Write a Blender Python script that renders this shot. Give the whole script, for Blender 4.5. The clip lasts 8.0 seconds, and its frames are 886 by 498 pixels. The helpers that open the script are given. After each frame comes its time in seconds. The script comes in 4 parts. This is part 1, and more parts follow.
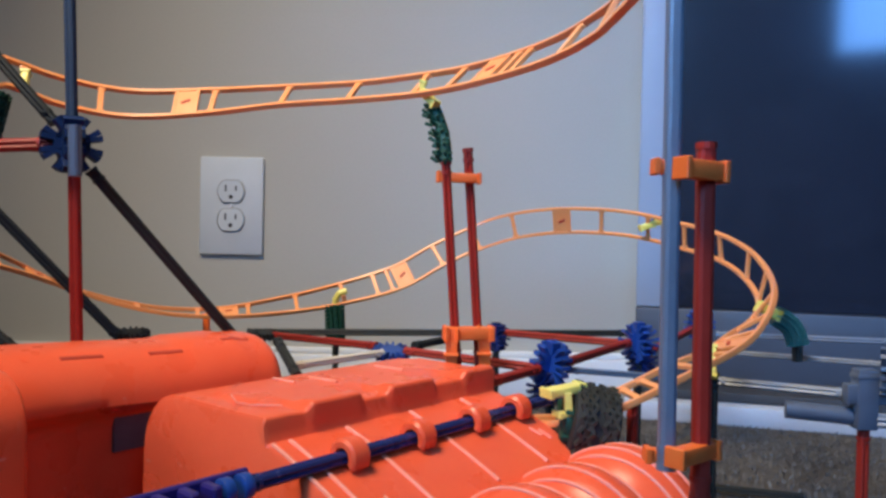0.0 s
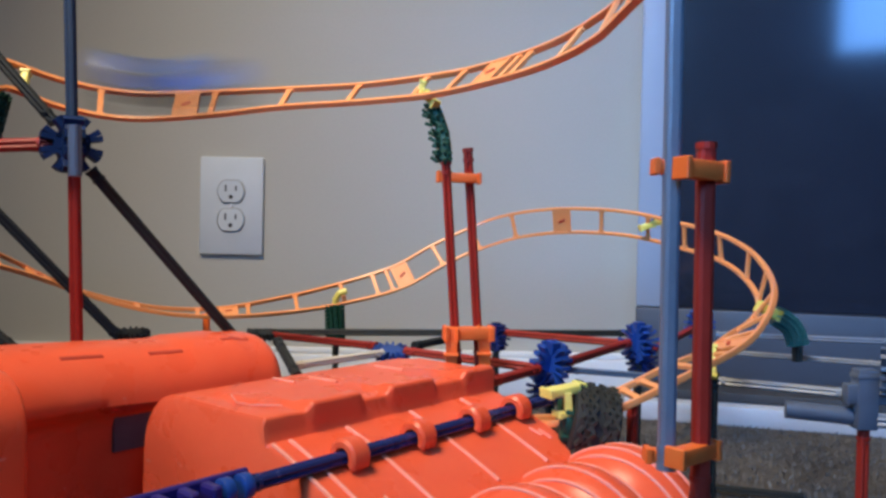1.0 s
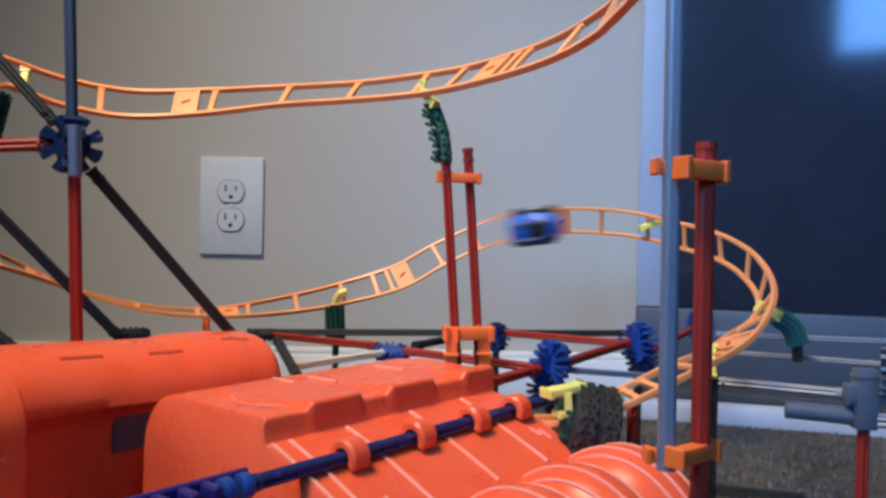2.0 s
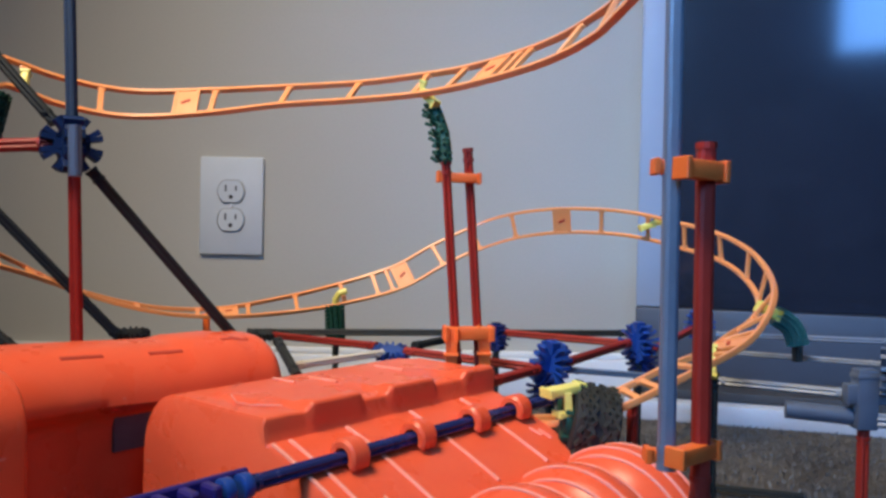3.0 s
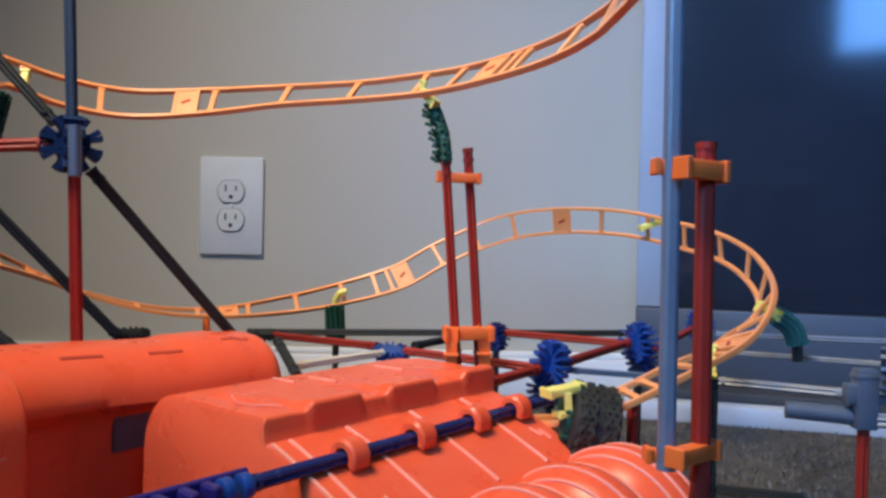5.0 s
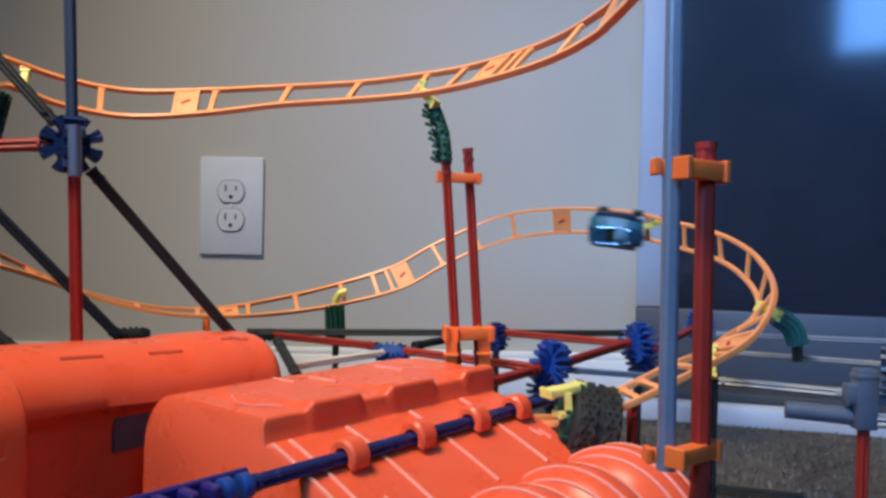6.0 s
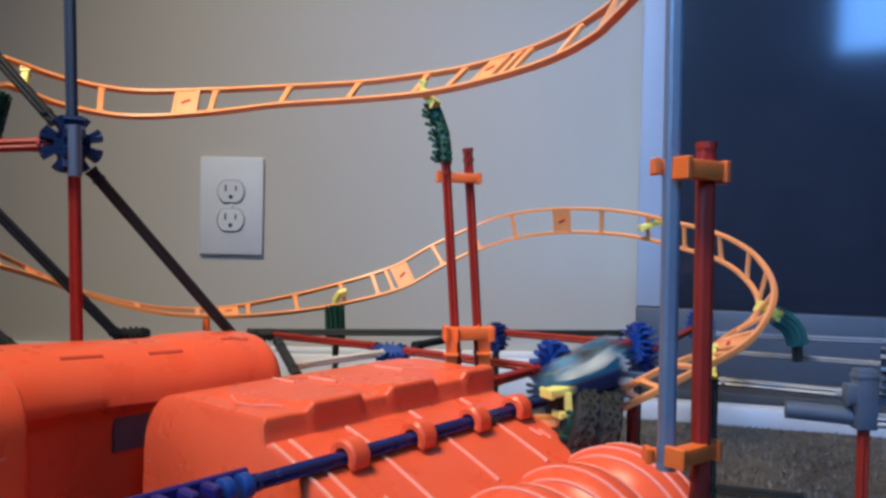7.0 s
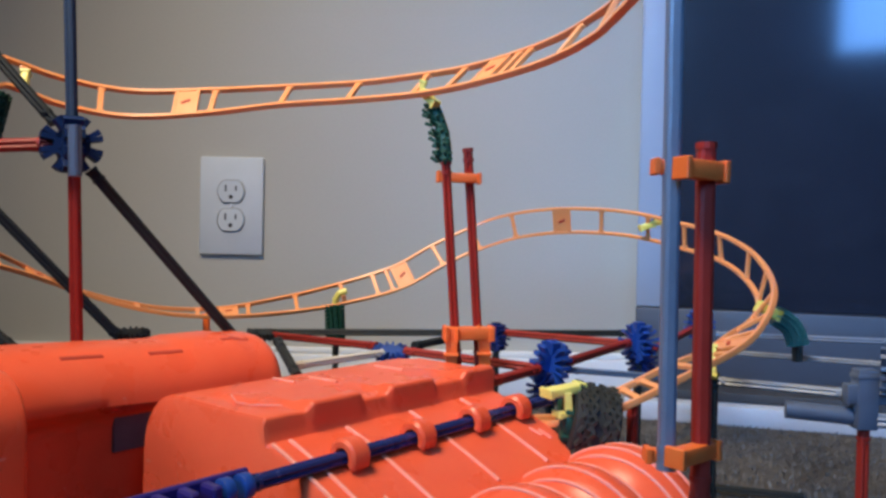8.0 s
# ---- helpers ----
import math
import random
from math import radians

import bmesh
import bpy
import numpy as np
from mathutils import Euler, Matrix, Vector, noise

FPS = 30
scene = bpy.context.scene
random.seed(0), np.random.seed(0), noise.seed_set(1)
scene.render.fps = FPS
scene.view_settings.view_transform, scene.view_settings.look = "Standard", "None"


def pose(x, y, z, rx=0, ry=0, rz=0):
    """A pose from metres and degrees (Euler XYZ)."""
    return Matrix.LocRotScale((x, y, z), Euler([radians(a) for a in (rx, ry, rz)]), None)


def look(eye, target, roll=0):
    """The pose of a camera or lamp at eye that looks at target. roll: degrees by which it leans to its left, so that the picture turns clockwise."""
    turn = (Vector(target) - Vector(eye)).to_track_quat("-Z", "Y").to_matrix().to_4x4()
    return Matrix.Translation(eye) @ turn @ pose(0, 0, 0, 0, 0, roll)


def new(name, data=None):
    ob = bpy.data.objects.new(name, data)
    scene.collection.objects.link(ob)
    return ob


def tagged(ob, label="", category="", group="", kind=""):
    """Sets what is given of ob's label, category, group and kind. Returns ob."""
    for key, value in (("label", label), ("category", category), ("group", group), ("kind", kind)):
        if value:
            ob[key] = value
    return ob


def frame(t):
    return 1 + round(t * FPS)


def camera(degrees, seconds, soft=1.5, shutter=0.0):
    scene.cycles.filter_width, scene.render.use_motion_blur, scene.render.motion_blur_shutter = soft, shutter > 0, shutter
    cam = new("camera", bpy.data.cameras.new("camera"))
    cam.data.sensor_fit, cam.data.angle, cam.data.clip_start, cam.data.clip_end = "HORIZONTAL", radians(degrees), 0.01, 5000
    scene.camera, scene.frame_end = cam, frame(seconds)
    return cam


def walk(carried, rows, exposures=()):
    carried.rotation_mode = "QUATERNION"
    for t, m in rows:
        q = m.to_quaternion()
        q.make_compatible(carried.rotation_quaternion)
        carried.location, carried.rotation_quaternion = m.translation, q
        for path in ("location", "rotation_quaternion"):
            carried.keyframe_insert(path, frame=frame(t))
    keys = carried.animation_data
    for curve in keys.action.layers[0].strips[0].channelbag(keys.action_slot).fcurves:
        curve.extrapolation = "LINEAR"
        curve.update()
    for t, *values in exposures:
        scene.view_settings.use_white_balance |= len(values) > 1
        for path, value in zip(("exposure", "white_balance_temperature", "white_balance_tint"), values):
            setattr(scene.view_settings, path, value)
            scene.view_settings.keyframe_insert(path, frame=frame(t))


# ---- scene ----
cam = camera(60, 8.0, soft=2.9, shutter=0.9)
EYE = pose(0, 0, 0.2, 89.0, 0, 0) @ pose(0, 0, 0, 0, 0, 1.2)
walk(cam, [(0, EYE), (8, EYE)], exposures=[(0, 0.0), (8, 0.0)])

# ---- world, daylight and lamp ----
world = bpy.data.worlds.new("daylight")
scene.world = world
world.use_nodes = True
sky = world.node_tree.nodes.new("ShaderNodeTexSky")
sky.sky_type, sky.sun_disc = "NISHITA", False
sky.sun_elevation, sky.sun_rotation = radians(35), radians(64)
world.node_tree.links.new(sky.outputs[0], world.node_tree.nodes["Background"].inputs[0])
world.node_tree.nodes["Background"].inputs[1].default_value = 0.12


def area_lamp(name, m, w, h, watts, colour):
    data = bpy.data.lights.new(name, "AREA")
    data.shape, data.size, data.size_y, data.energy, data.color = "RECTANGLE", w, h, watts, colour
    ob = new(name, data)
    ob.matrix_world = m
    return ob


WIN_X0, WIN_X1, WIN_Z0, WIN_Z1, SOUTH = 0.385, 0.80, 0.84, 1.30, -1.0
SIDE_X0, SIDE_X1, SIDE_Z0, SIDE_Z1, EAST = -0.98, -0.38, 0.72, 1.45, 1.35
LAMP, LAMP_AIM = (-0.41, 0.06, 1.25), (0.05, 0.63, 0.15)
BLUE_DAY = (0.13, 0.38, 1.0)
area_lamp("window_daylight", look(((WIN_X0 + WIN_X1) / 2, SOUTH - 0.03, (WIN_Z0 + WIN_Z1) / 2), ((WIN_X0 + WIN_X1) / 2, 0, (WIN_Z0 + WIN_Z1) / 2)),
          WIN_X1 - WIN_X0, WIN_Z1 - WIN_Z0, 6.3, BLUE_DAY)
# narrow blue beam from no known source, added to tint the right side
beam = area_lamp("side_window_daylight", look(((SIDE_X0 + SIDE_X1) / 2, SOUTH - 0.03, (SIDE_Z0 + SIDE_Z1) / 2), (0.55, 0.90, 0.24)),
                 SIDE_X1 - SIDE_X0, SIDE_Z1 - SIDE_Z0, 3.5, (0.11, 0.41, 1.0))
beam.data.spread = radians(40)
spot = area_lamp("floor_lamp_light", look(LAMP, LAMP_AIM), 0.40, 0.40, 4.05, (1.0, 0.862, 0.635))
spot.data.spread = radians(77)


# ---- materials ----
def nodes_of(name):
    m = bpy.data.materials.new(name)
    m.use_nodes = True
    return m, m.node_tree.nodes, m.node_tree.links, m.node_tree.nodes["Principled BSDF"]


def surface(name, a, b, rough=0.4, scale=60, fine=600, bump=0.1, dist=0.0006, metal=0.0, rough_var=0.12, spec=0.5, coords="Object", tone=0.0):
    """Two-scale variation between the colours a and b, with fine relief."""
    m, n, l, p = nodes_of(name)
    co = n.new("ShaderNodeTexCoord")
    big, small = n.new("ShaderNodeTexNoise"), n.new("ShaderNodeTexNoise")
    big.inputs["Scale"].default_value, small.inputs["Scale"].default_value = scale, fine
    big.inputs["Detail"].default_value, small.inputs["Detail"].default_value = 4, 3
    ramp = n.new("ShaderNodeValToRGB")
    ramp.color_ramp.elements[0].position, ramp.color_ramp.elements[1].position = 0.3, 0.7
    ramp.color_ramp.elements[0].color, ramp.color_ramp.elements[1].color = (*a, 1), (*b, 1)
    mix = n.new("ShaderNodeMath")
    mix.operation = "MULTIPLY_ADD"
    mix.inputs[1].default_value, mix.inputs[2].default_value = 0.35, 0.0
    add = n.new("ShaderNodeMath")
    add.operation = "MULTIPLY_ADD"
    add.inputs[1].default_value = 0.65
    for t in (big, small):
        l.new(co.outputs[coords], t.inputs["Vector"])
    l.new(small.outputs["Fac"], mix.inputs[0])
    l.new(big.outputs["Fac"], add.inputs[0])
    l.new(mix.outputs[0], add.inputs[2])
    l.new(add.outputs[0], ramp.inputs[0])
    colour = ramp.outputs[0]
    if tone:
        info = n.new("ShaderNodeObjectInfo")
        hsv = n.new("ShaderNodeHueSaturation")
        rng = n.new("ShaderNodeMapRange")
        rng.inputs[3].default_value, rng.inputs[4].default_value = 1 - tone, 1 + tone
        l.new(info.outputs["Random"], rng.inputs[0])
        l.new(rng.outputs[0], hsv.inputs["Value"])
        l.new(colour, hsv.inputs["Color"])
        colour = hsv.outputs[0]
    l.new(colour, p.inputs["Base Color"])
    rr = n.new("ShaderNodeMapRange")
    rr.inputs[3].default_value, rr.inputs[4].default_value = max(0.03, rough - rough_var), min(1, rough + rough_var)
    l.new(big.outputs["Fac"], rr.inputs[0])
    l.new(rr.outputs[0], p.inputs["Roughness"])
    bp = n.new("ShaderNodeBump")
    bp.inputs["Strength"].default_value, bp.inputs["Distance"].default_value = bump, dist
    l.new(small.outputs["Fac"], bp.inputs["Height"])
    l.new(bp.outputs[0], p.inputs["Normal"])
    p.inputs["Metallic"].default_value, p.inputs["Specular IOR Level"].default_value = metal, spec
    return m


WALL = surface("wall_paint", (0.480, 0.452, 0.384), (0.530, 0.502, 0.434), 0.8, 3, 300, 0.16, 0.0010, spec=0.25)
CEIL = surface("ceiling_paint", (0.74, 0.73, 0.70), (0.80, 0.79, 0.76), 0.9, 4, 200, 0.4, 0.002)
TRIM = surface("trim_paint", (0.76, 0.76, 0.75), (0.84, 0.84, 0.82), 0.4, 12, 300, 0.1)
PLATFORM = surface("platform_paint", (0.50, 0.53, 0.58), (0.58, 0.61, 0.66), 0.45, 12, 300, 0.1)
CARPET = surface("carpet", (0.09, 0.08, 0.072), (0.19, 0.168, 0.15), 0.95, 45, 900, 0.9, 0.003, spec=0.1)
TUFT = surface("carpet_tuft", (0.130, 0.120, 0.112), (0.215, 0.20, 0.186), 0.95, 60, 1500, 0.5, 0.001, spec=0.1)
PLATE = surface("outlet_plastic", (0.58, 0.61, 0.63), (0.64, 0.67, 0.69), 0.6, 30, 500, 0.05)
GAP = surface("gap_grey", (0.36, 0.36, 0.35), (0.42, 0.42, 0.41), 0.7)
SLOT = surface("slot_dark", (0.02, 0.02, 0.02), (0.04, 0.04, 0.04), 0.7)
ORANGE = surface("housing_orange_plastic", (0.85, 0.100, 0.036), (0.91, 0.130, 0.050), 0.29, 35, 900, 0.14, 0.0004, spec=0.34)


def scuff(m, pale, size, cover):
    """Small pale nicks and dust, stretched a little one way, over a plastic."""
    n, l, p = m.node_tree.nodes, m.node_tree.links, m.node_tree.nodes["Principled BSDF"]
    base = p.inputs["Base Color"].links[0].from_socket
    co, mp, spots = n.new("ShaderNodeTexCoord"), n.new("ShaderNodeMapping"), n.new("ShaderNodeTexNoise")
    mp.inputs["Scale"].default_value = (1, 0.55, 1.6)
    mp.inputs["Rotation"].default_value = (0.3, 0.2, 0.5)
    spots.inputs["Scale"].default_value, spots.inputs["Detail"].default_value = size, 2
    cut, mix = n.new("ShaderNodeMapRange"), n.new("ShaderNodeMix")
    cut.inputs[1].default_value, cut.inputs[2].default_value, cut.inputs[4].default_value = cover, cover + 0.05, 0.55
    mix.data_type = "RGBA"
    mix.inputs[7].default_value = (*pale, 1)
    l.new(co.outputs["Object"], mp.inputs["Vector"])
    l.new(mp.outputs[0], spots.inputs["Vector"])
    l.new(spots.outputs["Fac"], cut.inputs[0])
    l.new(cut.outputs[0], mix.inputs[0])
    l.new(base, mix.inputs[6])
    l.new(mix.outputs[2], p.inputs["Base Color"])


scuff(ORANGE, (0.90, 0.38, 0.28), 150, 0.73)
# dark orange for track emblems and for housing slits, whose shade is painted
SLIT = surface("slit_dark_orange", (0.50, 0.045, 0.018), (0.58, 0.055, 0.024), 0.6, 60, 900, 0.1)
# paler orange for ribs: scuffed edges and their highlight, both put into the colour
RIB = surface("worn_highlight_rib_plastic", (0.88, 0.25, 0.16), (0.92, 0.35, 0.25), 0.42, 60, 900, 0.1)
RAIL = surface("track_orange_plastic", (0.95, 0.315, 0.092), (0.97, 0.375, 0.132), 0.34, 50, 900, 0.08)
CLIP = surface("clip_orange_plastic", (0.86, 0.135, 0.022), (0.92, 0.18, 0.032), 0.38, 60, 900, 0.08)
RED = surface("rod_red_plastic", (0.27, 0.018, 0.010), (0.35, 0.029, 0.016), 0.45, 70, 900, 0.08, tone=0.08, spec=0.3)
BLACK = surface("rod_black_plastic", (0.014, 0.016, 0.015), (0.026, 0.028, 0.026), 0.5, 70, 900, 0.08, tone=0.1, spec=0.2)
GREY = surface("rod_grey_plastic", (0.118, 0.146, 0.19), (0.157, 0.188, 0.235), 0.38, 70, 900, 0.08, tone=0.06)
# rod grey darkened, shade on the stub, block and sleeve put into the colour
GREY_DIM = surface("dimmed_grey_plastic", (0.080, 0.100, 0.135), (0.110, 0.130, 0.170), 0.4, 70, 900, 0.08)
SILVER = surface("rod_silver_plastic", (0.20, 0.205, 0.21), (0.27, 0.275, 0.28), 0.38, 70, 900, 0.08)
BEIGE = surface("rod_beige_plastic", (0.55, 0.48, 0.36), (0.62, 0.55, 0.43), 0.45, 70, 900, 0.08)
BLUE = surface("connector_blue_plastic", (0.011, 0.045, 0.20), (0.019, 0.070, 0.30), 0.35, 80, 900, 0.08, tone=0.08)
# darkened blue and grey for the truss, its shade put into the colour
BLUE_SHADED = surface("connector_shaded_blue_plastic", (0.005, 0.018, 0.062), (0.009, 0.030, 0.098), 0.5, 80, 900, 0.08, spec=0.25)
GREY_SHADED = surface("rod_shaded_blue_grey_plastic", (0.036, 0.052, 0.078), (0.054, 0.075, 0.105), 0.5, 70, 900, 0.08, spec=0.25)
NAVY = surface("rod_navy_plastic", (0.012, 0.019, 0.085), (0.021, 0.032, 0.135), 0.25, 80, 900, 0.08)
PURPLE = surface("connector_purple_plastic", (0.022, 0.013, 0.11), (0.038, 0.022, 0.17), 0.35, 80, 900, 0.08)
GREEN = surface("connector_green_plastic", (0.006, 0.040, 0.022), (0.012, 0.068, 0.040), 0.55, 80, 900, 0.08, spec=0.3)
TEAL = surface("connector_teal_plastic", (0.05, 0.23, 0.23), (0.08, 0.30, 0.29), 0.35, 80, 900, 0.08)
TEAL.node_tree.nodes["Principled BSDF"].inputs["Transmission Weight"].default_value = 0.6
YELLOW = surface("clip_yellow_plastic", (0.82, 0.68, 0.11), (0.88, 0.77, 0.20), 0.38, 80, 900, 0.08)
RUBBER = surface("tyre_rubber", (0.008, 0.008, 0.007), (0.022, 0.022, 0.018), 0.75, 120, 900, 0.4)
# lighter than the tyre: highlights on the tread put into its colour
TREAD = surface("tread_highlight_rubber", (0.016, 0.0145, 0.010), (0.036, 0.033, 0.022), 0.65, 120, 900, 0.4)
TVPALE = surface("cabinet_pale_plastic", (0.33, 0.38, 0.47), (0.38, 0.43, 0.52), 0.45, 10, 700, 0.1)
TVGREY = surface("cabinet_grey_plastic", (0.052, 0.060, 0.082), (0.074, 0.084, 0.110), 0.5, 10, 700, 0.1)
TVDARK = surface("cabinet_shadow_plastic", (0.03, 0.03, 0.035), (0.05, 0.05, 0.055), 0.6, 10, 700, 0.1)
SCREEN = surface("screen_glass", (0.012, 0.015, 0.026), (0.024, 0.029, 0.046), 0.26, 4, 40, 0.004, 0.0002, rough_var=0.05, spec=0.22)
SCREEN.node_tree.nodes["Principled BSDF"].inputs["Coat Weight"].default_value = 1.0
SCREEN.node_tree.nodes["Principled BSDF"].inputs["Coat IOR"].default_value = 1.9
SCREEN.node_tree.nodes["Principled BSDF"].inputs["Coat Roughness"].default_value = 0.09
BATT = surface("switch_grey_plastic", (0.085, 0.092, 0.095), (0.125, 0.132, 0.135), 0.45, 80, 900, 0.08)
CAR_BLUE = surface("car_blue_plastic", (0.018, 0.105, 0.42), (0.028, 0.14, 0.52), 0.32, 80, 900, 0.05)
CAR_TEAL = surface("car_teal_plastic", (0.012, 0.075, 0.12), (0.024, 0.11, 0.17), 0.3, 80, 900, 0.05)
CAR_RED = surface("car_red_plastic", (0.42, 0.035, 0.025), (0.52, 0.05, 0.035), 0.25, 80, 900, 0.05)
SKIRT = surface("car_skirt_plastic", (0.006, 0.010, 0.030), (0.010, 0.016, 0.045), 0.3, 80, 900, 0.05)
SHIELD = surface("windscreen_plastic", (0.09, 0.22, 0.31), (0.13, 0.28, 0.38), 0.2, 80, 900, 0.03)
CHROME = surface("chrome_trim", (0.75, 0.77, 0.8), (0.85, 0.87, 0.9), 0.15, 80, 900, 0.03, metal=1.0, rough_var=0.05)



# ---- mesh helpers ----
ORIGIN = {}


def smooth(me, angle=24):
    me.shade_smooth()
    me.set_sharp_from_angle(angle=radians(angle))
    return me


def to_mesh(name, bm, material, angle=24):
    bmesh.ops.recalc_face_normals(bm, faces=bm.faces)
    me = bpy.data.meshes.new(name)
    bm.to_mesh(me)
    bm.free()
    me.materials.append(material)
    return smooth(me, angle)


def thing(name, at, label, category, group="", kind=""):
    """An Empty at the base of a thing, to carry its parts."""
    ob = new(name)
    ob.location = at
    ob.empty_display_size = 0.01
    ORIGIN[ob] = Vector(at)
    return tagged(ob, label, category, group, kind)


def put(name, me, parent, m=None, label=""):
    """A part on the mesh me, its pose m in the world while its thing stands unturned."""
    ob = new(name, me)
    ob.parent = parent
    base = ORIGIN[parent]
    m = m or Matrix()
    ORIGIN[ob] = m.translation.copy()
    ob.matrix_basis = Matrix.Translation(-base) @ m
    return tagged(ob, label)


def part(name, bm, material, parent, label="", angle=24):
    bmesh.ops.translate(bm, verts=bm.verts, vec=-ORIGIN[parent])
    ob = new(name, to_mesh(name, bm, material, angle))
    ob.parent = parent
    ORIGIN[ob] = ORIGIN[parent]
    return tagged(ob, label)


def single(name, bm, material, label, category, kind="", group=""):
    return tagged(new(name, to_mesh(name, bm, material)), label, category, group, kind)


def box(bm, x0, y0, z0, x1, y1, z1, bevel=0.0, m=None, segments=2):
    made = bmesh.ops.create_cube(bm, size=1, matrix=Matrix.Translation(((x0 + x1) / 2, (y0 + y1) / 2, (z0 + z1) / 2)) @ Matrix.Diagonal((x1 - x0, y1 - y0, z1 - z0, 1)))
    vs = made["verts"]
    if bevel:
        edges = list({e for v in vs for e in v.link_edges})
        r = bmesh.ops.bevel(bm, geom=edges, offset=bevel, segments=segments, profile=0.5, affect="EDGES")
        vs = list({v for f in r["faces"] for v in f.verts} | {v for v in vs if v.is_valid})
    if m is not None:
        bmesh.ops.transform(bm, matrix=m, verts=vs)
    return vs


def tube(bm, points, radius, sides=8, section=None, up=None):
    """Sweeps a round (or given) section along points."""
    pts = [Vector(p) for p in points]
    sec = section or [(radius * math.cos(2 * math.pi * i / sides), radius * math.sin(2 * math.pi * i / sides)) for i in range(sides)]
    ref = Vector(up) if up else None
    rings = []
    for i, p in enumerate(pts):
        t = (pts[min(i + 1, len(pts) - 1)] - pts[max(i - 1, 0)]).normalized()
        if ref is None:
            ref = Vector((0, 0, 1)) if abs(t.z) < 0.9 else Vector((1, 0, 0))
        a = (ref - t * ref.dot(t)).normalized()
        b = t.cross(a)
        if not up:
            ref = a
        rings.append([bm.verts.new(p + a * x + b * y) for x, y in sec])
    n = len(sec)
    for r, s in zip(rings, rings[1:]):
        for k in range(n):
            bm.faces.new((r[k], r[(k + 1) % n], s[(k + 1) % n], s[k]))
    bm.faces.new(rings[0][::-1])
    bm.faces.new(rings[-1])


def cyl(bm, m, r, h, sides=20, r2=None, bevel=0.0):
    made = bmesh.ops.create_cone(bm, cap_ends=True, segments=sides, radius1=r, radius2=r if r2 is None else r2, depth=h, matrix=m)
    if bevel:
        rim = [e for e in {e for v in made["verts"] for e in v.link_edges} if any(len(f.verts) > 4 for f in e.link_faces)]
        bmesh.ops.bevel(bm, geom=rim, offset=bevel, segments=2, profile=0.5, affect="EDGES")


def grid(bm, rows, closed=False):
    """Skins rows of points; closed joins each row's end to its start."""
    vs = [[bm.verts.new(p) for p in row] for row in rows]
    n = len(vs[0])
    for a, b in zip(vs, vs[1:]):
        for k in range(n if closed else n - 1):
            bm.faces.new((a[k], a[(k + 1) % n], b[(k + 1) % n], b[k]))
    return vs


# ---- construction rods and connectors ----
def rod_section(r, groove=0.66):
    """Four rounded ribs with grooves between them."""
    out = []
    for q in range(4):
        for a, k in ((-22, 1.0), (0, 1.04), (22, 1.0), (45, groove)):
            w = radians(q * 90 + a + 45)
            out.append((r * k * math.cos(w), r * k * math.sin(w)))
    return out


def rod(a, b, material, parent, r=0.0031, label="", ends=True, groove=0.66):
    a, b = Vector(a), Vector(b)
    t = (b - a).normalized()
    n = (b - a).length
    bm = bmesh.new()
    tube(bm, [a, b], r, section=rod_section(r, groove))
    if ends and n > 0.03:
        for p, d in ((a, t), (b, -t)):
            tube(bm, [p - d * 0.001, p + d * 0.0012], r * 1.12, 12)
            tube(bm, [p + d * 0.0055, p + d * 0.0075], r * 1.12, 12)
    return part("rod", bm, material, parent, label)


def star(bm, m, arms=8, r=0.0165, thick=0.0058, first=0, keep=None, fat=1.0):
    """One flat connector: a hub ring with clip arms whose two prongs splay."""
    parts = bmesh.new()
    outline = []
    for k in range(arms):
        w = 2 * math.pi * (k + first) / arms
        wide = min(0.40 * math.tan(math.pi / arms), 0.2)
        arm = ((0.40, -wide), (0.58, -0.16), (1.0, -0.25), (1.03, -0.11), (0.60, -0.06), (0.60, 0.06), (1.03, 0.11), (1.0, 0.25), (0.58, 0.16), (0.40, wide))
        if keep and k not in keep:
            arm = ((0.44, -wide), (0.44, wide))
        for x, y in arm:
            y *= fat if x > 0.45 else 1
            outline.append((r * (x * math.cos(w) - y * math.sin(w)), r * (x * math.sin(w) + y * math.cos(w))))
    low = [parts.verts.new((x, y, -thick / 2)) for x, y in outline]
    high = [parts.verts.new((x, y, thick / 2)) for x, y in outline]
    n = len(outline)
    for k in range(n):
        parts.faces.new((low[k], low[(k + 1) % n], high[(k + 1) % n], high[k]))
    parts.faces.new(low[::-1])
    parts.faces.new(high)
    bmesh.ops.transform(parts, matrix=m, verts=parts.verts)
    me = bpy.data.meshes.new("tmp")
    parts.to_mesh(me)
    parts.free()
    bm.from_mesh(me)
    bpy.data.meshes.remove(me)


def double_star_mesh(name, material, r=0.0165):
    """Two flat connectors slotted into each other at right angles."""
    bm = bmesh.new()
    star(bm, Matrix.Rotation(math.pi / 2, 4, "X"), r=r)
    star(bm, Matrix.Rotation(math.pi / 2, 4, "Y"), r=r)
    return to_mesh(name, bm, material)


def chunky_star_mesh(name, material):
    """Two flat connectors with thick petals, slotted into each other."""
    bm = bmesh.new()
    star(bm, Matrix.Rotation(math.pi / 2, 4, "X"), r=0.0164, thick=0.0110, fat=1.55)
    star(bm, Matrix.Rotation(math.pi / 2, 4, "Y"), r=0.0164, thick=0.0110, fat=1.55)
    return to_mesh(name, bm, material)


def flat_star_mesh(name, material, arms=8, r=0.0165, keep=None):
    bm = bmesh.new()
    star(bm, Matrix(), arms, r, keep=keep)
    return to_mesh(name, bm, material)


STAR_BLUE = double_star_mesh("connector", BLUE, 0.0152)
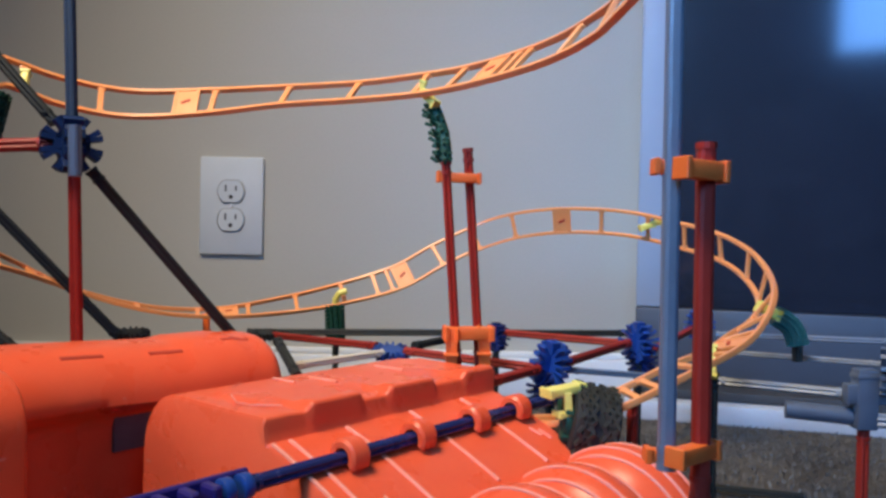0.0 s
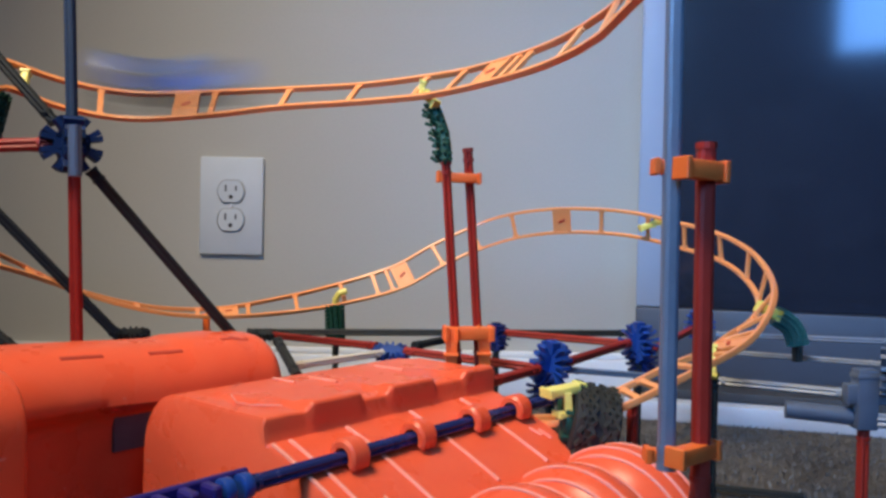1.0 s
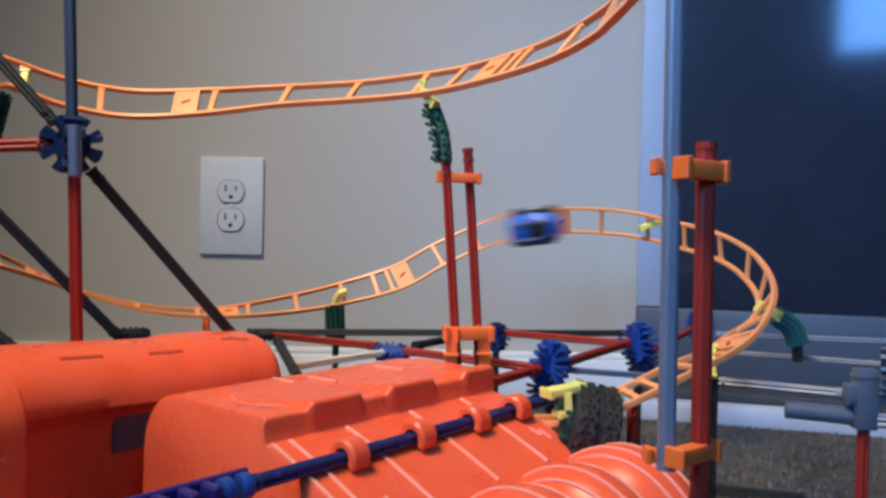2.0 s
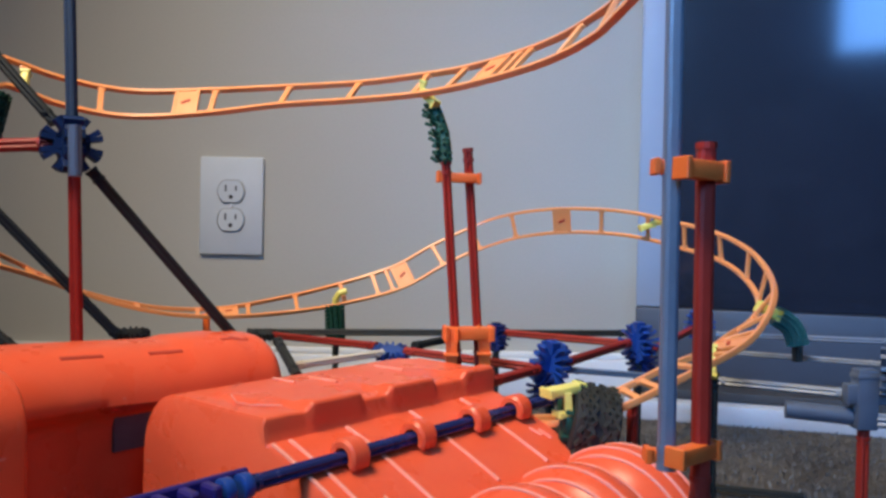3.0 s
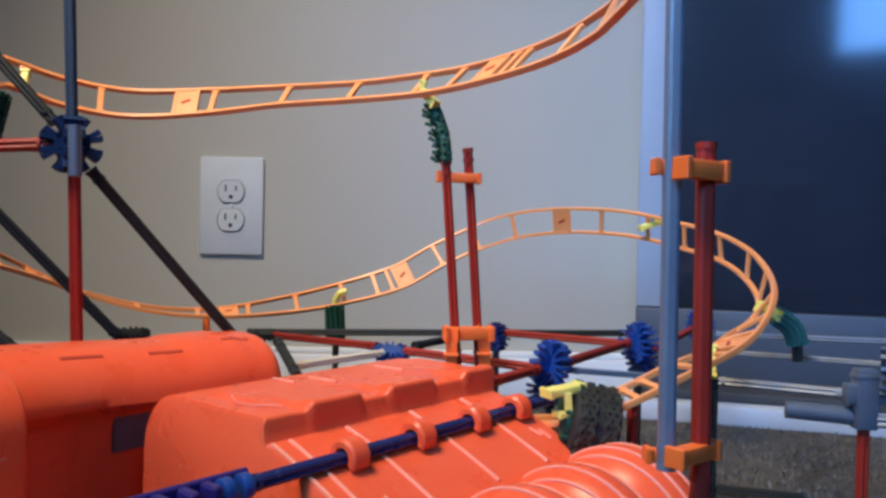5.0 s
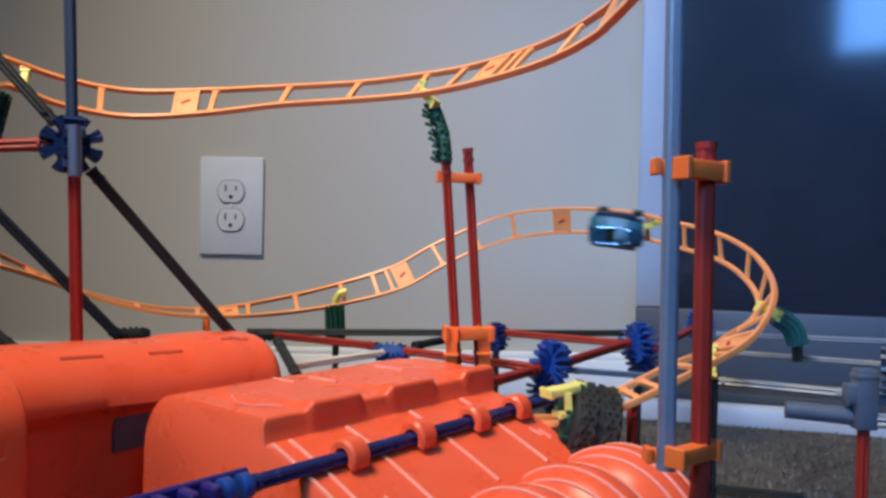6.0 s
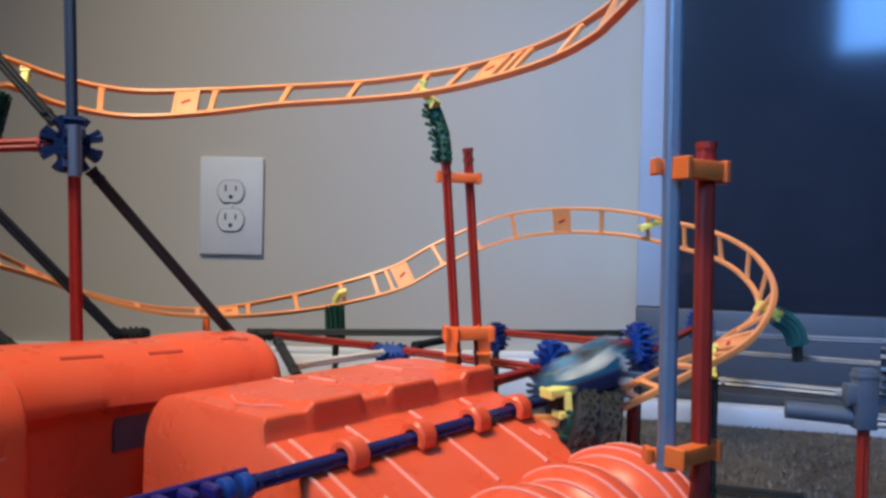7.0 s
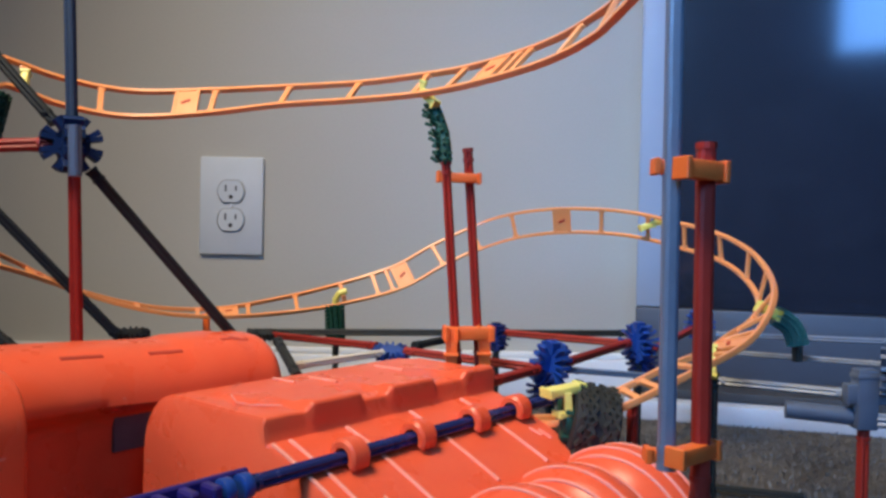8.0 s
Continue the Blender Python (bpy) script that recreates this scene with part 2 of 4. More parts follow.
STAR_TRUSS = chunky_star_mesh("connector_truss", BLUE_SHADED)
STAR_NAVY = double_star_mesh("connector_navy", NAVY, 0.0125)
FLAT_BLUE = flat_star_mesh("connector_flat", BLUE, r=0.0135)
FLAT_GREY = flat_star_mesh("connector_grey", GREY_DIM)
FLAT_BLACK = flat_star_mesh("connector_black", BLACK, r=0.0105)


def at(p, rx=0, ry=0, rz=0):
    return pose(*p, rx, ry, rz)


# ---- the room ----
NORTH = 0.97
WEST, TOP, T = -1.9, 2.4, 0.12


def wall(name, x0, y0, x1, y1, label="beige painted plain interior wall", z0=0.0, z1=TOP):
    bm = bmesh.new()
    box(bm, x0, y0, z0, x1, y1, z1)
    return single(name, bm, WALL, label, "wall", "structure")


wall("wall_north", WEST, NORTH, EAST, NORTH + T, "beige painted wall with an outlet behind the coaster")
wall("wall_west", WEST - T, SOUTH - T, WEST, NORTH + T)
wall("wall_east", EAST, SOUTH - T, EAST + T, NORTH + T)
x_edges = (WEST, SIDE_X0, SIDE_X1, WIN_X0, WIN_X1, EAST)
for k in (0, 2, 4):
    wall("wall_south", x_edges[k], SOUTH - T, x_edges[k + 1], SOUTH)
for x0, x1, z0, z1 in ((WIN_X0, WIN_X1, WIN_Z0, WIN_Z1), (SIDE_X0, SIDE_X1, SIDE_Z0, SIDE_Z1)):
    wall("wall_south", x0, SOUTH - T, x1, SOUTH, z1=z0)
    wall("wall_south", x0, SOUTH - T, x1, SOUTH, z0=z1)
bm = bmesh.new()
box(bm, WEST, SOUTH, TOP, EAST, NORTH, TOP + 0.1)
single("ceiling", bm, CEIL, "white painted plain ceiling", "ceiling", "structure")
bm = bmesh.new()
box(bm, WEST - T, SOUTH - T, -0.1, EAST + T, NORTH + T, 0.0)
single("floor", bm, CARPET, "brown-grey short pile carpet floor", "carpet", "structure")
bm = bmesh.new()
box(bm, WEST, NORTH - 0.013, 0.0, EAST, NORTH, 0.048, 0.003)
box(bm, WEST, NORTH - 0.009, 0.048, EAST, NORTH, 0.056, 0.003)
single("baseboard", bm, TRIM, "white painted wooden baseboard along the wall", "baseboard", "structure")


def window(name, x0, x1, z0, z1):
    ob = thing(name, (x0, SOUTH - T, z0), "white framed window with daylight outside", "window", kind="structure")
    bm = bmesh.new()
    for a, b, c, d in ((x0, x0 + 0.04, z0, z1), (x1 - 0.04, x1, z0, z1), (x0 + 0.04, x1 - 0.04, z0, z0 + 0.04), (x0 + 0.04, x1 - 0.04, z1 - 0.04, z1)):
        box(bm, a, SOUTH - T + 0.01, c, b, SOUTH - T + 0.05, d)
    part("window_frame", bm, TRIM, ob)


window("window_1", WIN_X0, WIN_X1, WIN_Z0, WIN_Z1)
# unseen window, added only as the opening for the blue beam
window("window_2", SIDE_X0, SIDE_X1, SIDE_Z0, SIDE_Z1)

lamp = thing("floor_lamp", (LAMP[0] - 0.38, LAMP[1] - 0.1, 0), "white reading lamp on a tall stand", "lamp")
bm = bmesh.new()
cyl(bm, Matrix.Translation((LAMP[0] - 0.38, LAMP[1] - 0.1, 0.012)), 0.13, 0.024, 40, bevel=0.004)
part("base_plate", bm, TRIM, lamp)
bm = bmesh.new()
tube(bm, [(LAMP[0] - 0.38, LAMP[1] - 0.1, 0.02), (LAMP[0] - 0.38, LAMP[1] - 0.1, LAMP[2] + 0.1), (LAMP[0] - 0.30, LAMP[1] - 0.13, LAMP[2] + 0.22), (LAMP[0] - 0.09, LAMP[1] - 0.10, LAMP[2] + 0.18)], 0.008, 12)
part("pole", bm, TRIM, lamp)
bm = bmesh.new()
m = look(LAMP, LAMP_AIM)
rows = []
for r, z in ((0.03, 0.20), (0.06, 0.195), (0.20, 0.11), (0.30, 0.005), (0.296, 0.005), (0.196, 0.106), (0.055, 0.188), (0.03, 0.192)):
    rows.append([m @ Vector((r * math.cos(2 * math.pi * k / 40), r * math.sin(2 * math.pi * k / 40), z)) for k in range(40)])
grid(bm, rows + rows[:1], True)
part("shade", bm, TRIM, lamp, "white conical shade")
# carpet pile near the toy
rng = np.random.default_rng(5)
n = 60000
xs, ys = rng.uniform(-0.75, 0.85, n), rng.uniform(0.25, NORTH - 0.015, n)
an, hh, ww = rng.uniform(0, 2 * math.pi, n), rng.uniform(0.0015, 0.0038, n), rng.uniform(0.0005, 0.0011, n)
lx, ly = rng.normal(0, 0.0022, n), rng.normal(0, 0.0022, n)
c, s = np.cos(an) * ww, np.sin(an) * ww
base = np.stack([np.stack([xs + c, ys + s, 0 * xs], 1), np.stack([xs - c, ys - s, 0 * xs], 1), np.stack([xs + lx - c * 0.6, ys + ly - s * 0.6, hh], 1),
                 np.stack([xs + lx + c * 0.6, ys + ly + s * 0.6, hh], 1)], 1).reshape(-1, 3)
me = bpy.data.meshes.new("carpet_pile")
me.from_pydata(base.tolist(), [], [(4 * i, 4 * i + 1, 4 * i + 2, 4 * i + 3) for i in range(n)])
me.materials.append(TUFT)
tagged(new("carpet_pile", me), "short brown-grey carpet pile tufts", "carpet", kind="stuff")

# ---- wall outlet ----
OUT = Vector((-0.2670, 0.9700, 0.2317))
outlet = thing("wall_outlet", (OUT.x, NORTH, OUT.z), "white duplex electrical outlet with cover plate on the wall", "outlet")


def outlet_parts():
    x, y, z = OUT.x, NORTH, OUT.z
    bm = bmesh.new()
    box(bm, x - 0.0400, y - 0.006, z - 0.0615, x + 0.0400, y, z + 0.0615, 0.0025)
    part("cover_plate", bm, PLATE, outlet)
    for dz in (0.0178, -0.0178):
        bm = bmesh.new()
        rim = []
        for k in range(40):
            w = 2 * math.pi * k / 40
            rim.append((0.0164 * math.cos(w), max(-0.0138, min(0.0138, 0.0164 * math.sin(w)))))
        for d, sc in ((0.006, 1.0), (0.0078, 1.0), (0.0086, 0.95)):
            for px_, pz_ in rim:
                bm.verts.new((x + px_ * sc, y - d, z + dz + pz_ * sc))
        bm.verts.ensure_lookup_table()
        for r in range(2):
            for k in range(40):
                bm.faces.new([bm.verts[i] for i in (r * 40 + k, r * 40 + (k + 1) % 40, r * 40 + 40 + (k + 1) % 40, r * 40 + 40 + k)])
        bm.faces.new([bm.verts[80 + k] for k in range(40)])
        face = part("receptacle", bm, PLATE, outlet)
        bm = bmesh.new()
        ring = [(x + a * 1.07, y - 0.0064, z + dz + b * 1.07) for a, b in rim]
        tube(bm, ring + ring[:2], 0.0005, 6)
        part("gap", bm, GAP, face)
        bm = bmesh.new()
        box(bm, x - 0.0075, y - 0.0090, z + dz + 0.000, x - 0.0055, y - 0.0084, z + dz + 0.0085)
        box(bm, x + 0.0055, y - 0.0090, z + dz + 0.001, x + 0.0073, y - 0.0084, z + dz + 0.0075)
        cyl(bm, Matrix.Translation((x, y - 0.0087, z + dz - 0.0065)) @ Matrix.Rotation(math.pi / 2, 4, "X"), 0.0026, 0.0006, 14)
        part("slots", bm, SLOT, face, "dark plug slots")
    bm = bmesh.new()
    cyl(bm, Matrix.Translation((x, y - 0.0066, z)) @ Matrix.Rotation(math.pi / 2, 4, "X"), 0.003, 0.0014, 16, bevel=0.0004)
    part("screw", bm, PLATE, outlet)


outlet_parts()

# ---- television on its low white platform ----
TVM = Matrix.Translation((0.2400, 0.9480, 0.0)) @ Matrix.Rotation(radians(-14.5), 4, "Z")
tv = thing("television", TVM.translation, "large dark glossy television in a grey cabinet", "television")


def tv_box(name, x0, y0, z0, x1, y1, z1, mat, bevel=0.003, label=""):
    bm = bmesh.new()
    box(bm, x0, y0, z0, x1, y1, z1, bevel, TVM)
    return part(name, bm, mat, tv, label)


tv_box("bezel_side", 0.0, -0.006, 0.118, 0.036, 0.015, 0.90, TVPALE)
tv_box("bezel_side", 1.005, -0.006, 0.118, 1.06, 0.03, 0.90, TVPALE)
tv_box("bezel_top", 0.0365, -0.006, 0.84, 1.0045, 0.03, 0.90, TVPALE)
tv_box("screen", 0.0365, 0.001, 0.1185, 1.0045, 0.014, 0.8395, SCREEN, 0.0, "dark glossy screen glass")
tv_box("speaker_panel", 0.0, -0.006, 0.034, 1.06, 0.015, 0.1175, TVGREY)
# dark slab added to stand for the shadow gap under the television
tv_box("plinth", 0.0, -0.082, 0.0225, 1.06, 0.014, 0.0335, TVDARK, 0.002, "dark slab in place of the shadow under the television")
bm = bmesh.new()
box(bm, -0.01, -0.100, 0.0, 1.07, 0.012, 0.0220, 0.003, TVM)
single("tv_platform", bm, PLATFORM, "low pale grey painted platform under the television", "platform")

# ---- the coaster track ----
GAUGE = 0.028
# centre line x, y, z and bank in degrees
UPPER = [
    (-0.3037, 0.4400, 0.2997, 56),
    (-0.2824, 0.4900, 0.2990, 56),
    (-0.2594, 0.5200, 0.2920, 57),
    (-0.2217, 0.5400, 0.2880, 55),
    (-0.1678, 0.5450, 0.2914, 51),
    (-0.1133, 0.5350, 0.2947, 41),
    (-0.0625, 0.5200, 0.2959, 39),
    (-0.0184, 0.4970, 0.2969, 42),
    (0.0059, 0.4750, 0.2969, 42),
    (0.0304, 0.4450, 0.2976, 43),
    (0.0508, 0.4150, 0.2990, 46),
    (0.0639, 0.3850, 0.3003, 51),
    (0.0721, 0.3550, 0.3016, 56),
    (0.0741, 0.3250, 0.3046, 71),
]
LOWER = [
    (-0.3853, 0.5600, 0.1920, 48),
    (-0.3556, 0.6200, 0.1718, 28),
    (-0.3173, 0.6700, 0.1447, 5),
    (-0.2642, 0.7000, 0.1272, 5),
    (-0.2080, 0.7200, 0.1234, 13),
    (-0.1496, 0.7350, 0.1305, 32),
    (-0.0983, 0.7450, 0.1414, 47),
    (-0.0440, 0.7550, 0.1581, 62),
    (-0.0063, 0.7620, 0.1796, 62),
    (0.0280, 0.7650, 0.1963, 68),
    (0.0690, 0.7650, 0.2107, 98),
    (0.1194, 0.7550, 0.2172, 110),
    (0.1758, 0.7350, 0.2150, 113),
    (0.2182, 0.6950, 0.2036, 110),
    (0.2368, 0.6550, 0.1946, 104),
    (0.2405, 0.6050, 0.1819, 92),
    (0.2340, 0.5600, 0.1684, 80),
    (0.2158, 0.5150, 0.1572, 55),
    (0.1925, 0.4800, 0.1469, 28),
    (0.1685, 0.4550, 0.1364, 14),
    (0.1362, 0.4350, 0.1267, 4),
    (0.0994, 0.4250, 0.1109, -2),
    (0.0689, 0.4250, 0.0999, -4),
]
# behind the housing to the station, out of the camera's sight
STATION = [(0.045, 0.462, 0.088, -4), (-0.005, 0.50, 0.070, 0), (-0.06, 0.545, 0.056, 0), (-0.115, 0.59, 0.050, 0), (-0.18, 0.64, 0.050, 0), (-0.245, 0.68, 0.050, 0)]
# from the lift to the upper run
LIFT = [(-0.44, -0.30, 0.40, 0), (-0.50, -0.15, 0.40, 6), (-0.52, 0.0, 0.398, 16), (-0.485, 0.15, 0.385, 28), (-0.42, 0.275, 0.365, 38)]


# falls and turns round behind the camera, from the end of the upper run to the start of the lower one
RETURN = [(0.085, 0.20, 0.313, 75), (0.080, 0.06, 0.312, 60), (0.04, -0.09, 0.309, 50), (-0.04, -0.19, 0.304, 45), (-0.15, -0.235, 0.296, 42), (-0.27, -0.19, 0.285, 42),
          (-0.365, -0.08, 0.270, 42), (-0.415, 0.06, 0.252, 42), (-0.43, 0.22, 0.234, 42), (-0.42, 0.40, 0.214, 44)]
CONTROL = LIFT + UPPER + RETURN + LOWER + STATION


def spline(control, per=14):
    out = []
    c = [np.array(p, float) for p in control]
    c = [2 * c[0] - c[1]] + c + [2 * c[-1] - c[-2]]
    for i in range(1, len(c) - 2):
        p0, p1, p2, p3 = c[i - 1:i + 3]
        for k in range(per):
            u = k / per
            out.append(0.5 * (2 * p1 + (p2 - p0) * u + (2 * p0 - 5 * p1 + 4 * p2 - p3) * u * u + (3 * p1 - p0 - 3 * p2 + p3) * u ** 3))
    out.append(c[-2])
    return np.array(out)


LINE = spline(CONTROL)
ALONG = np.concatenate([[0], np.cumsum(np.linalg.norm(np.diff(LINE[:, :3], axis=0), axis=1))])


def knot(control_index):
    """The distance along the track of a control point."""
    return ALONG[control_index * 14]


def track_frame(s):
    """Centre, tangent, left and up of the track s metres along it."""
    s = min(max(s, 0.0), ALONG[-1])
    p = np.array([np.interp(s, ALONG, LINE[:, k]) for k in range(4)])
    e = 0.006
    q0 = np.array([np.interp(max(s - e, 0), ALONG, LINE[:, k]) for k in range(3)])
    q1 = np.array([np.interp(min(s + e, ALONG[-1]), ALONG, LINE[:, k]) for k in range(3)])
    t = Vector(q1 - q0).normalized()
    flat = Vector((0, 0, 1)).cross(t).normalized()
    up = t.cross(flat)
    w = radians(p[3])
    left = flat * math.cos(w) + up * math.sin(w)
    return Vector(p[:3]), t, left, t.cross(left)


def along(s):
    """The track's pose s metres along it."""
    p, t, l, u = track_frame(s)
    return Matrix.Translation(p) @ Matrix((t, l, u)).transposed().to_4x4()


def build_track(name, s0, s1, label, plates, ties):
    """Two rails with joint plates and ties at the given distances along the track."""
    c = track_frame(s0)[0]
    track = thing(name, (c.x, c.y, 0), label, "toy track", "coaster track runs")
    samples = np.arange(s0, s1, 0.006)
    for side in (-1, 1):
        bm = bmesh.new()
        rings = []
        for s in samples:
            p, t, l, u = track_frame(s)
            o = p + l * side * (GAUGE / 2 - 0.0018)
            rings.append([o + l * a + u * b for a, b in ((-0.0012, -0.0018), (0.0012, -0.0018), (0.0015, 0), (0.0012, 0.0018), (-0.0012, 0.0018), (-0.0015, 0))])
        vs = grid(bm, rings, True)
        bm.faces.new(vs[0])
        bm.faces.new(vs[-1][::-1])
        part("rail", bm, RAIL, track)
    half = GAUGE / 2 - 0.0028
    bm = bmesh.new()
    box(bm, -0.0019, -half, -0.0016, 0.0019, half, 0.0012, 0.0004, segments=1)
    for y in (-half, half):
        box(bm, -0.0029, y - 0.0022, -0.0014, 0.0029, y + 0.0022, 0.0010, 0.0004, segments=1)
    tie = to_mesh("tie", bm, RAIL)
    bm = bmesh.new()
    box(bm, -0.0088, -half, -0.0016, 0.0088, half, 0.0012, 0.0005, segments=1)
    for x in (-0.0076, 0.0076):
        box(bm, x - 0.0012, -half, 0.0012, x + 0.0012, half, 0.0017, 0.0002, segments=1)
    plate = to_mesh("joint_plate", bm, RAIL)
    bm = bmesh.new()
    box(bm, -0.0034, -0.0012, 0.0012, 0.0034, 0.0012, 0.0019, 0.0003, pose(0, 0, 0, 0, 0, 25), 1)
    emblem = to_mesh("emblem", bm, SLIT)
    for q in plates:
        joint = put("joint_plate", plate, track, along(q))
        mark = put("emblem", emblem, joint)
        mark.matrix_basis = Matrix()
    for q in ties:
        put("tie", tie, track, along(q))
    return track


def spread(s0, s1, step):
    return list(np.arange(s0 + step / 2, s1, step))


nl, nu = len(LIFT), len(UPPER)
nr, nw = len(RETURN), len(LOWER)
S_UP0, S_UP1, S_LO0, S_LO1 = knot(nl), knot(nl + nu), knot(nl + nu + nr), knot(nl + nu + nr + nw - 1)
UPPER_TRACK = build_track("upper_track", 0.0, S_UP1, "banked orange plastic coaster track, upper run",
                          [S_UP0 + d for d in (-0.05, 0.176, 0.4153)] + spread(0, S_UP0 - 0.1, 0.24),
                          [S_UP0 + d for d in (0.018, 0.0706, 0.1187, 0.195, 0.2493, 0.3003, 0.3525, 0.3833, 0.4310, 0.4405, 0.4855, 0.5309, 0.567)] + spread(0.03, S_UP0 - 0.07, 0.06))
build_track("return_track", S_UP1, S_LO0, "orange plastic coaster track turning back, descending", spread(S_UP1 + 0.03, S_LO0, 0.24), spread(S_UP1, S_LO0, 0.06))
build_track("lower_track", S_LO0, ALONG[-1], "orange plastic coaster track over a low hill and bend",
            [S_LO0 + d for d in (0.103, 0.2706, 0.4401, 0.6096, 1.0014)] + spread(S_LO1, ALONG[-1], 0.17),
            [S_LO0 + d for d in (0.03, 0.065, 0.145, 0.190, 0.2425, 0.2885, 0.3337, 0.3789, 0.4117, 0.4262, 0.4801, 0.5215, 0.5619, 0.6479, 0.6938, 0.7328, 0.7775, 0.8300, 0.8780, 0.925, 0.962,
                                 0.986, 1.0181, 1.0409, 1.0671, 1.0801, 1.095)] + spread(S_LO1 + 0.02, ALONG[-1], 0.045))


# ---- support pieces ----
def spine(parent, material, a, b, n, r, bend=(0, 0, 0), label=""):
    """A bristling post of flat connectors on a bent core."""
    a, b, bend = Vector(a), Vector(b), Vector(bend)
    bm = bmesh.new()
    tube(bm, [a.lerp(b, k / 6) + bend * (4 * k / 6 * (1 - k / 6)) for k in range(7)], r * 0.62, 12)
    core = part("bent_connector", bm, material, parent, label)
    bm = bmesh.new()
    star(bm, Matrix(), 6, r, 0.0036, fat=1.3)
    me = to_mesh("clip_ring", bm, material)
    for i in range(n):
        u = (i + 0.5) / n
        p = a.lerp(b, u) + bend * (4 * u * (1 - u))
        t = (b - a + bend * (4 - 8 * u)).normalized()
        ORIGIN[core] = ORIGIN[parent]
        put("clip_ring", me, core, Matrix.Translation(p) @ t.to_track_quat("Z", "Y").to_matrix().to_4x4() @ Matrix.Rotation(0.5 * i, 4, "Z"))


def bristle_post(parent, material, a, b, bend, side, label=""):
    """A bowed connector with a smooth back and rows of small prongs on one side."""
    a, b, bend = Vector(a), Vector(b), Vector(bend)
    def spot(u):
        return a.lerp(b, u) + bend * (4 * u * (1 - u))
    bm = bmesh.new()
    tube(bm, [spot(k / 10) for k in range(11)], 0.0040, 12)
    core = part("bent_connector", bm, material, parent, label)
    rng = random.Random(5)
    for k in range(8):
        for sx, sy in ((1.0, 0.15), (0.75, -0.75), (0.05, -1.0), (-0.55, -0.8)):
            u = (k + 0.5 + rng.uniform(-0.25, 0.25)) / 8.4
            p = spot(u)
            n = (0.0088 if sx > 0.5 else 0.0058) + rng.uniform(-0.0012, 0.0008)
            d = Vector((side * sx, sy, 0)).normalized()
            bm = bmesh.new()
            tube(bm, [p, p + d * n * 0.6 + Vector((0, 0, -0.0018)), p + d * n + Vector((0, 0, rng.uniform(-0.0006, 0.0012)))], 0.0012, 6)
            part("prong", bm, material, core)


def clip(bm, a, b, h=0.006, d=0.007):
    """A flat bar with rounded ends and jaw lips, from a to b."""
    a, b = Vector(a), Vector(b)
    t = (b - a).normalized()
    m = Matrix.Translation((a + b) / 2) @ t.to_track_quat("X", "Z").to_matrix().to_4x4()
    n = (b - a).length / 2
    box(bm, -n, -d / 2, -h / 2, n, d / 2, h / 2, 0.001, m)
    for s in (-1, 1):
        box(bm, s * n * 0.93 - 0.0012, -d * 0.62, -h * 0.58, s * n * 0.93 + 0.0012, d * 0.62, h * 0.58, 0.0004, m, 1)


def tower():
    foot = Vector((0.0176, 0.4800, 0.1314))
    ob = thing("support_tower", (foot.x, foot.y, 0), "two red rods clipped into a tower under the upper track", "toy support")
    rod((0.0006, 0.4800, 0.2456), (0.0100, 0.4800, 0.1213), RED, ob)
    rod((0.0144, 0.4870, 0.2545), (0.0245, 0.4870, 0.1204), RED, ob)
    bm = bmesh.new()
    clip(bm, (-0.0048, 0.4810, 0.2368), (0.0226, 0.4840, 0.2362))
    part("clip", bm, CLIP, ob, "orange plastic clip")
    bm = bmesh.new()
    clip(bm, (0.0018, 0.4760, 0.1394), (0.0324, 0.4820, 0.1392), 0.008, 0.010)
    a, b = Vector((0.0064, 0.4760, 0.1359)), Vector((0.0068, 0.4760, 0.1166))
    tube(bm, [a, b], 0.004, section=[(-0.0035, -0.004), (0.0035, -0.004), (0.0035, 0.004), (-0.0035, 0.004)])
    a, b = Vector((0.0271, 0.4820, 0.1356)), Vector((0.0276, 0.4820, 0.1160))
    tube(bm, [a, b], 0.004, section=[(-0.0035, -0.004), (0.0035, -0.004), (0.0035, 0.004), (-0.0035, 0.004)])
    bracket = part("bracket", bm, CLIP, ob, "orange plastic bracket")
    for x, y in ((0.0064, 0.4745), (0.0271, 0.4805)):
        for x0, x1, y1, z0, z1 in ((-0.0048, 0.0048, 0.0042, 0.1255, 0.1275), (-0.0046, -0.0026, 0.0046, 0.1342, 0.1440), (0.0026, 0.0046, 0.0046, 0.1342, 0.1432)):
            bm = bmesh.new()
            box(bm, x + x0, y - y1 - 0.0004, z0, x + x1, y + y1, z1, 0.0005, segments=1)
            part("lip", bm, CLIP, bracket)
    bristle_post(ob, GREEN, (0.0003, 0.4800, 0.2456), (-0.0091, 0.4880, 0.2841), (0.0026, 0, 0.0), -1, "dark green bowed connector with prongs")
    bm = bmesh.new()
    clip(bm, (-0.0065, 0.4820, 0.2817), (-0.0140, 0.4890, 0.2905), 0.0050, 0.005)
    clip(bm, (-0.0172, 0.4950, 0.2900), (-0.0148, 0.4950, 0.2985), 0.0042, 0.006)
    part("track_clip", bm, YELLOW, ob, "yellow track clip")
    for p in ((0.0100, 0.4800, 0.1213), (0.0245, 0.4870, 0.1204)):
        rod((p[0], p[1], 0.0), p, RED, ob)


tower()


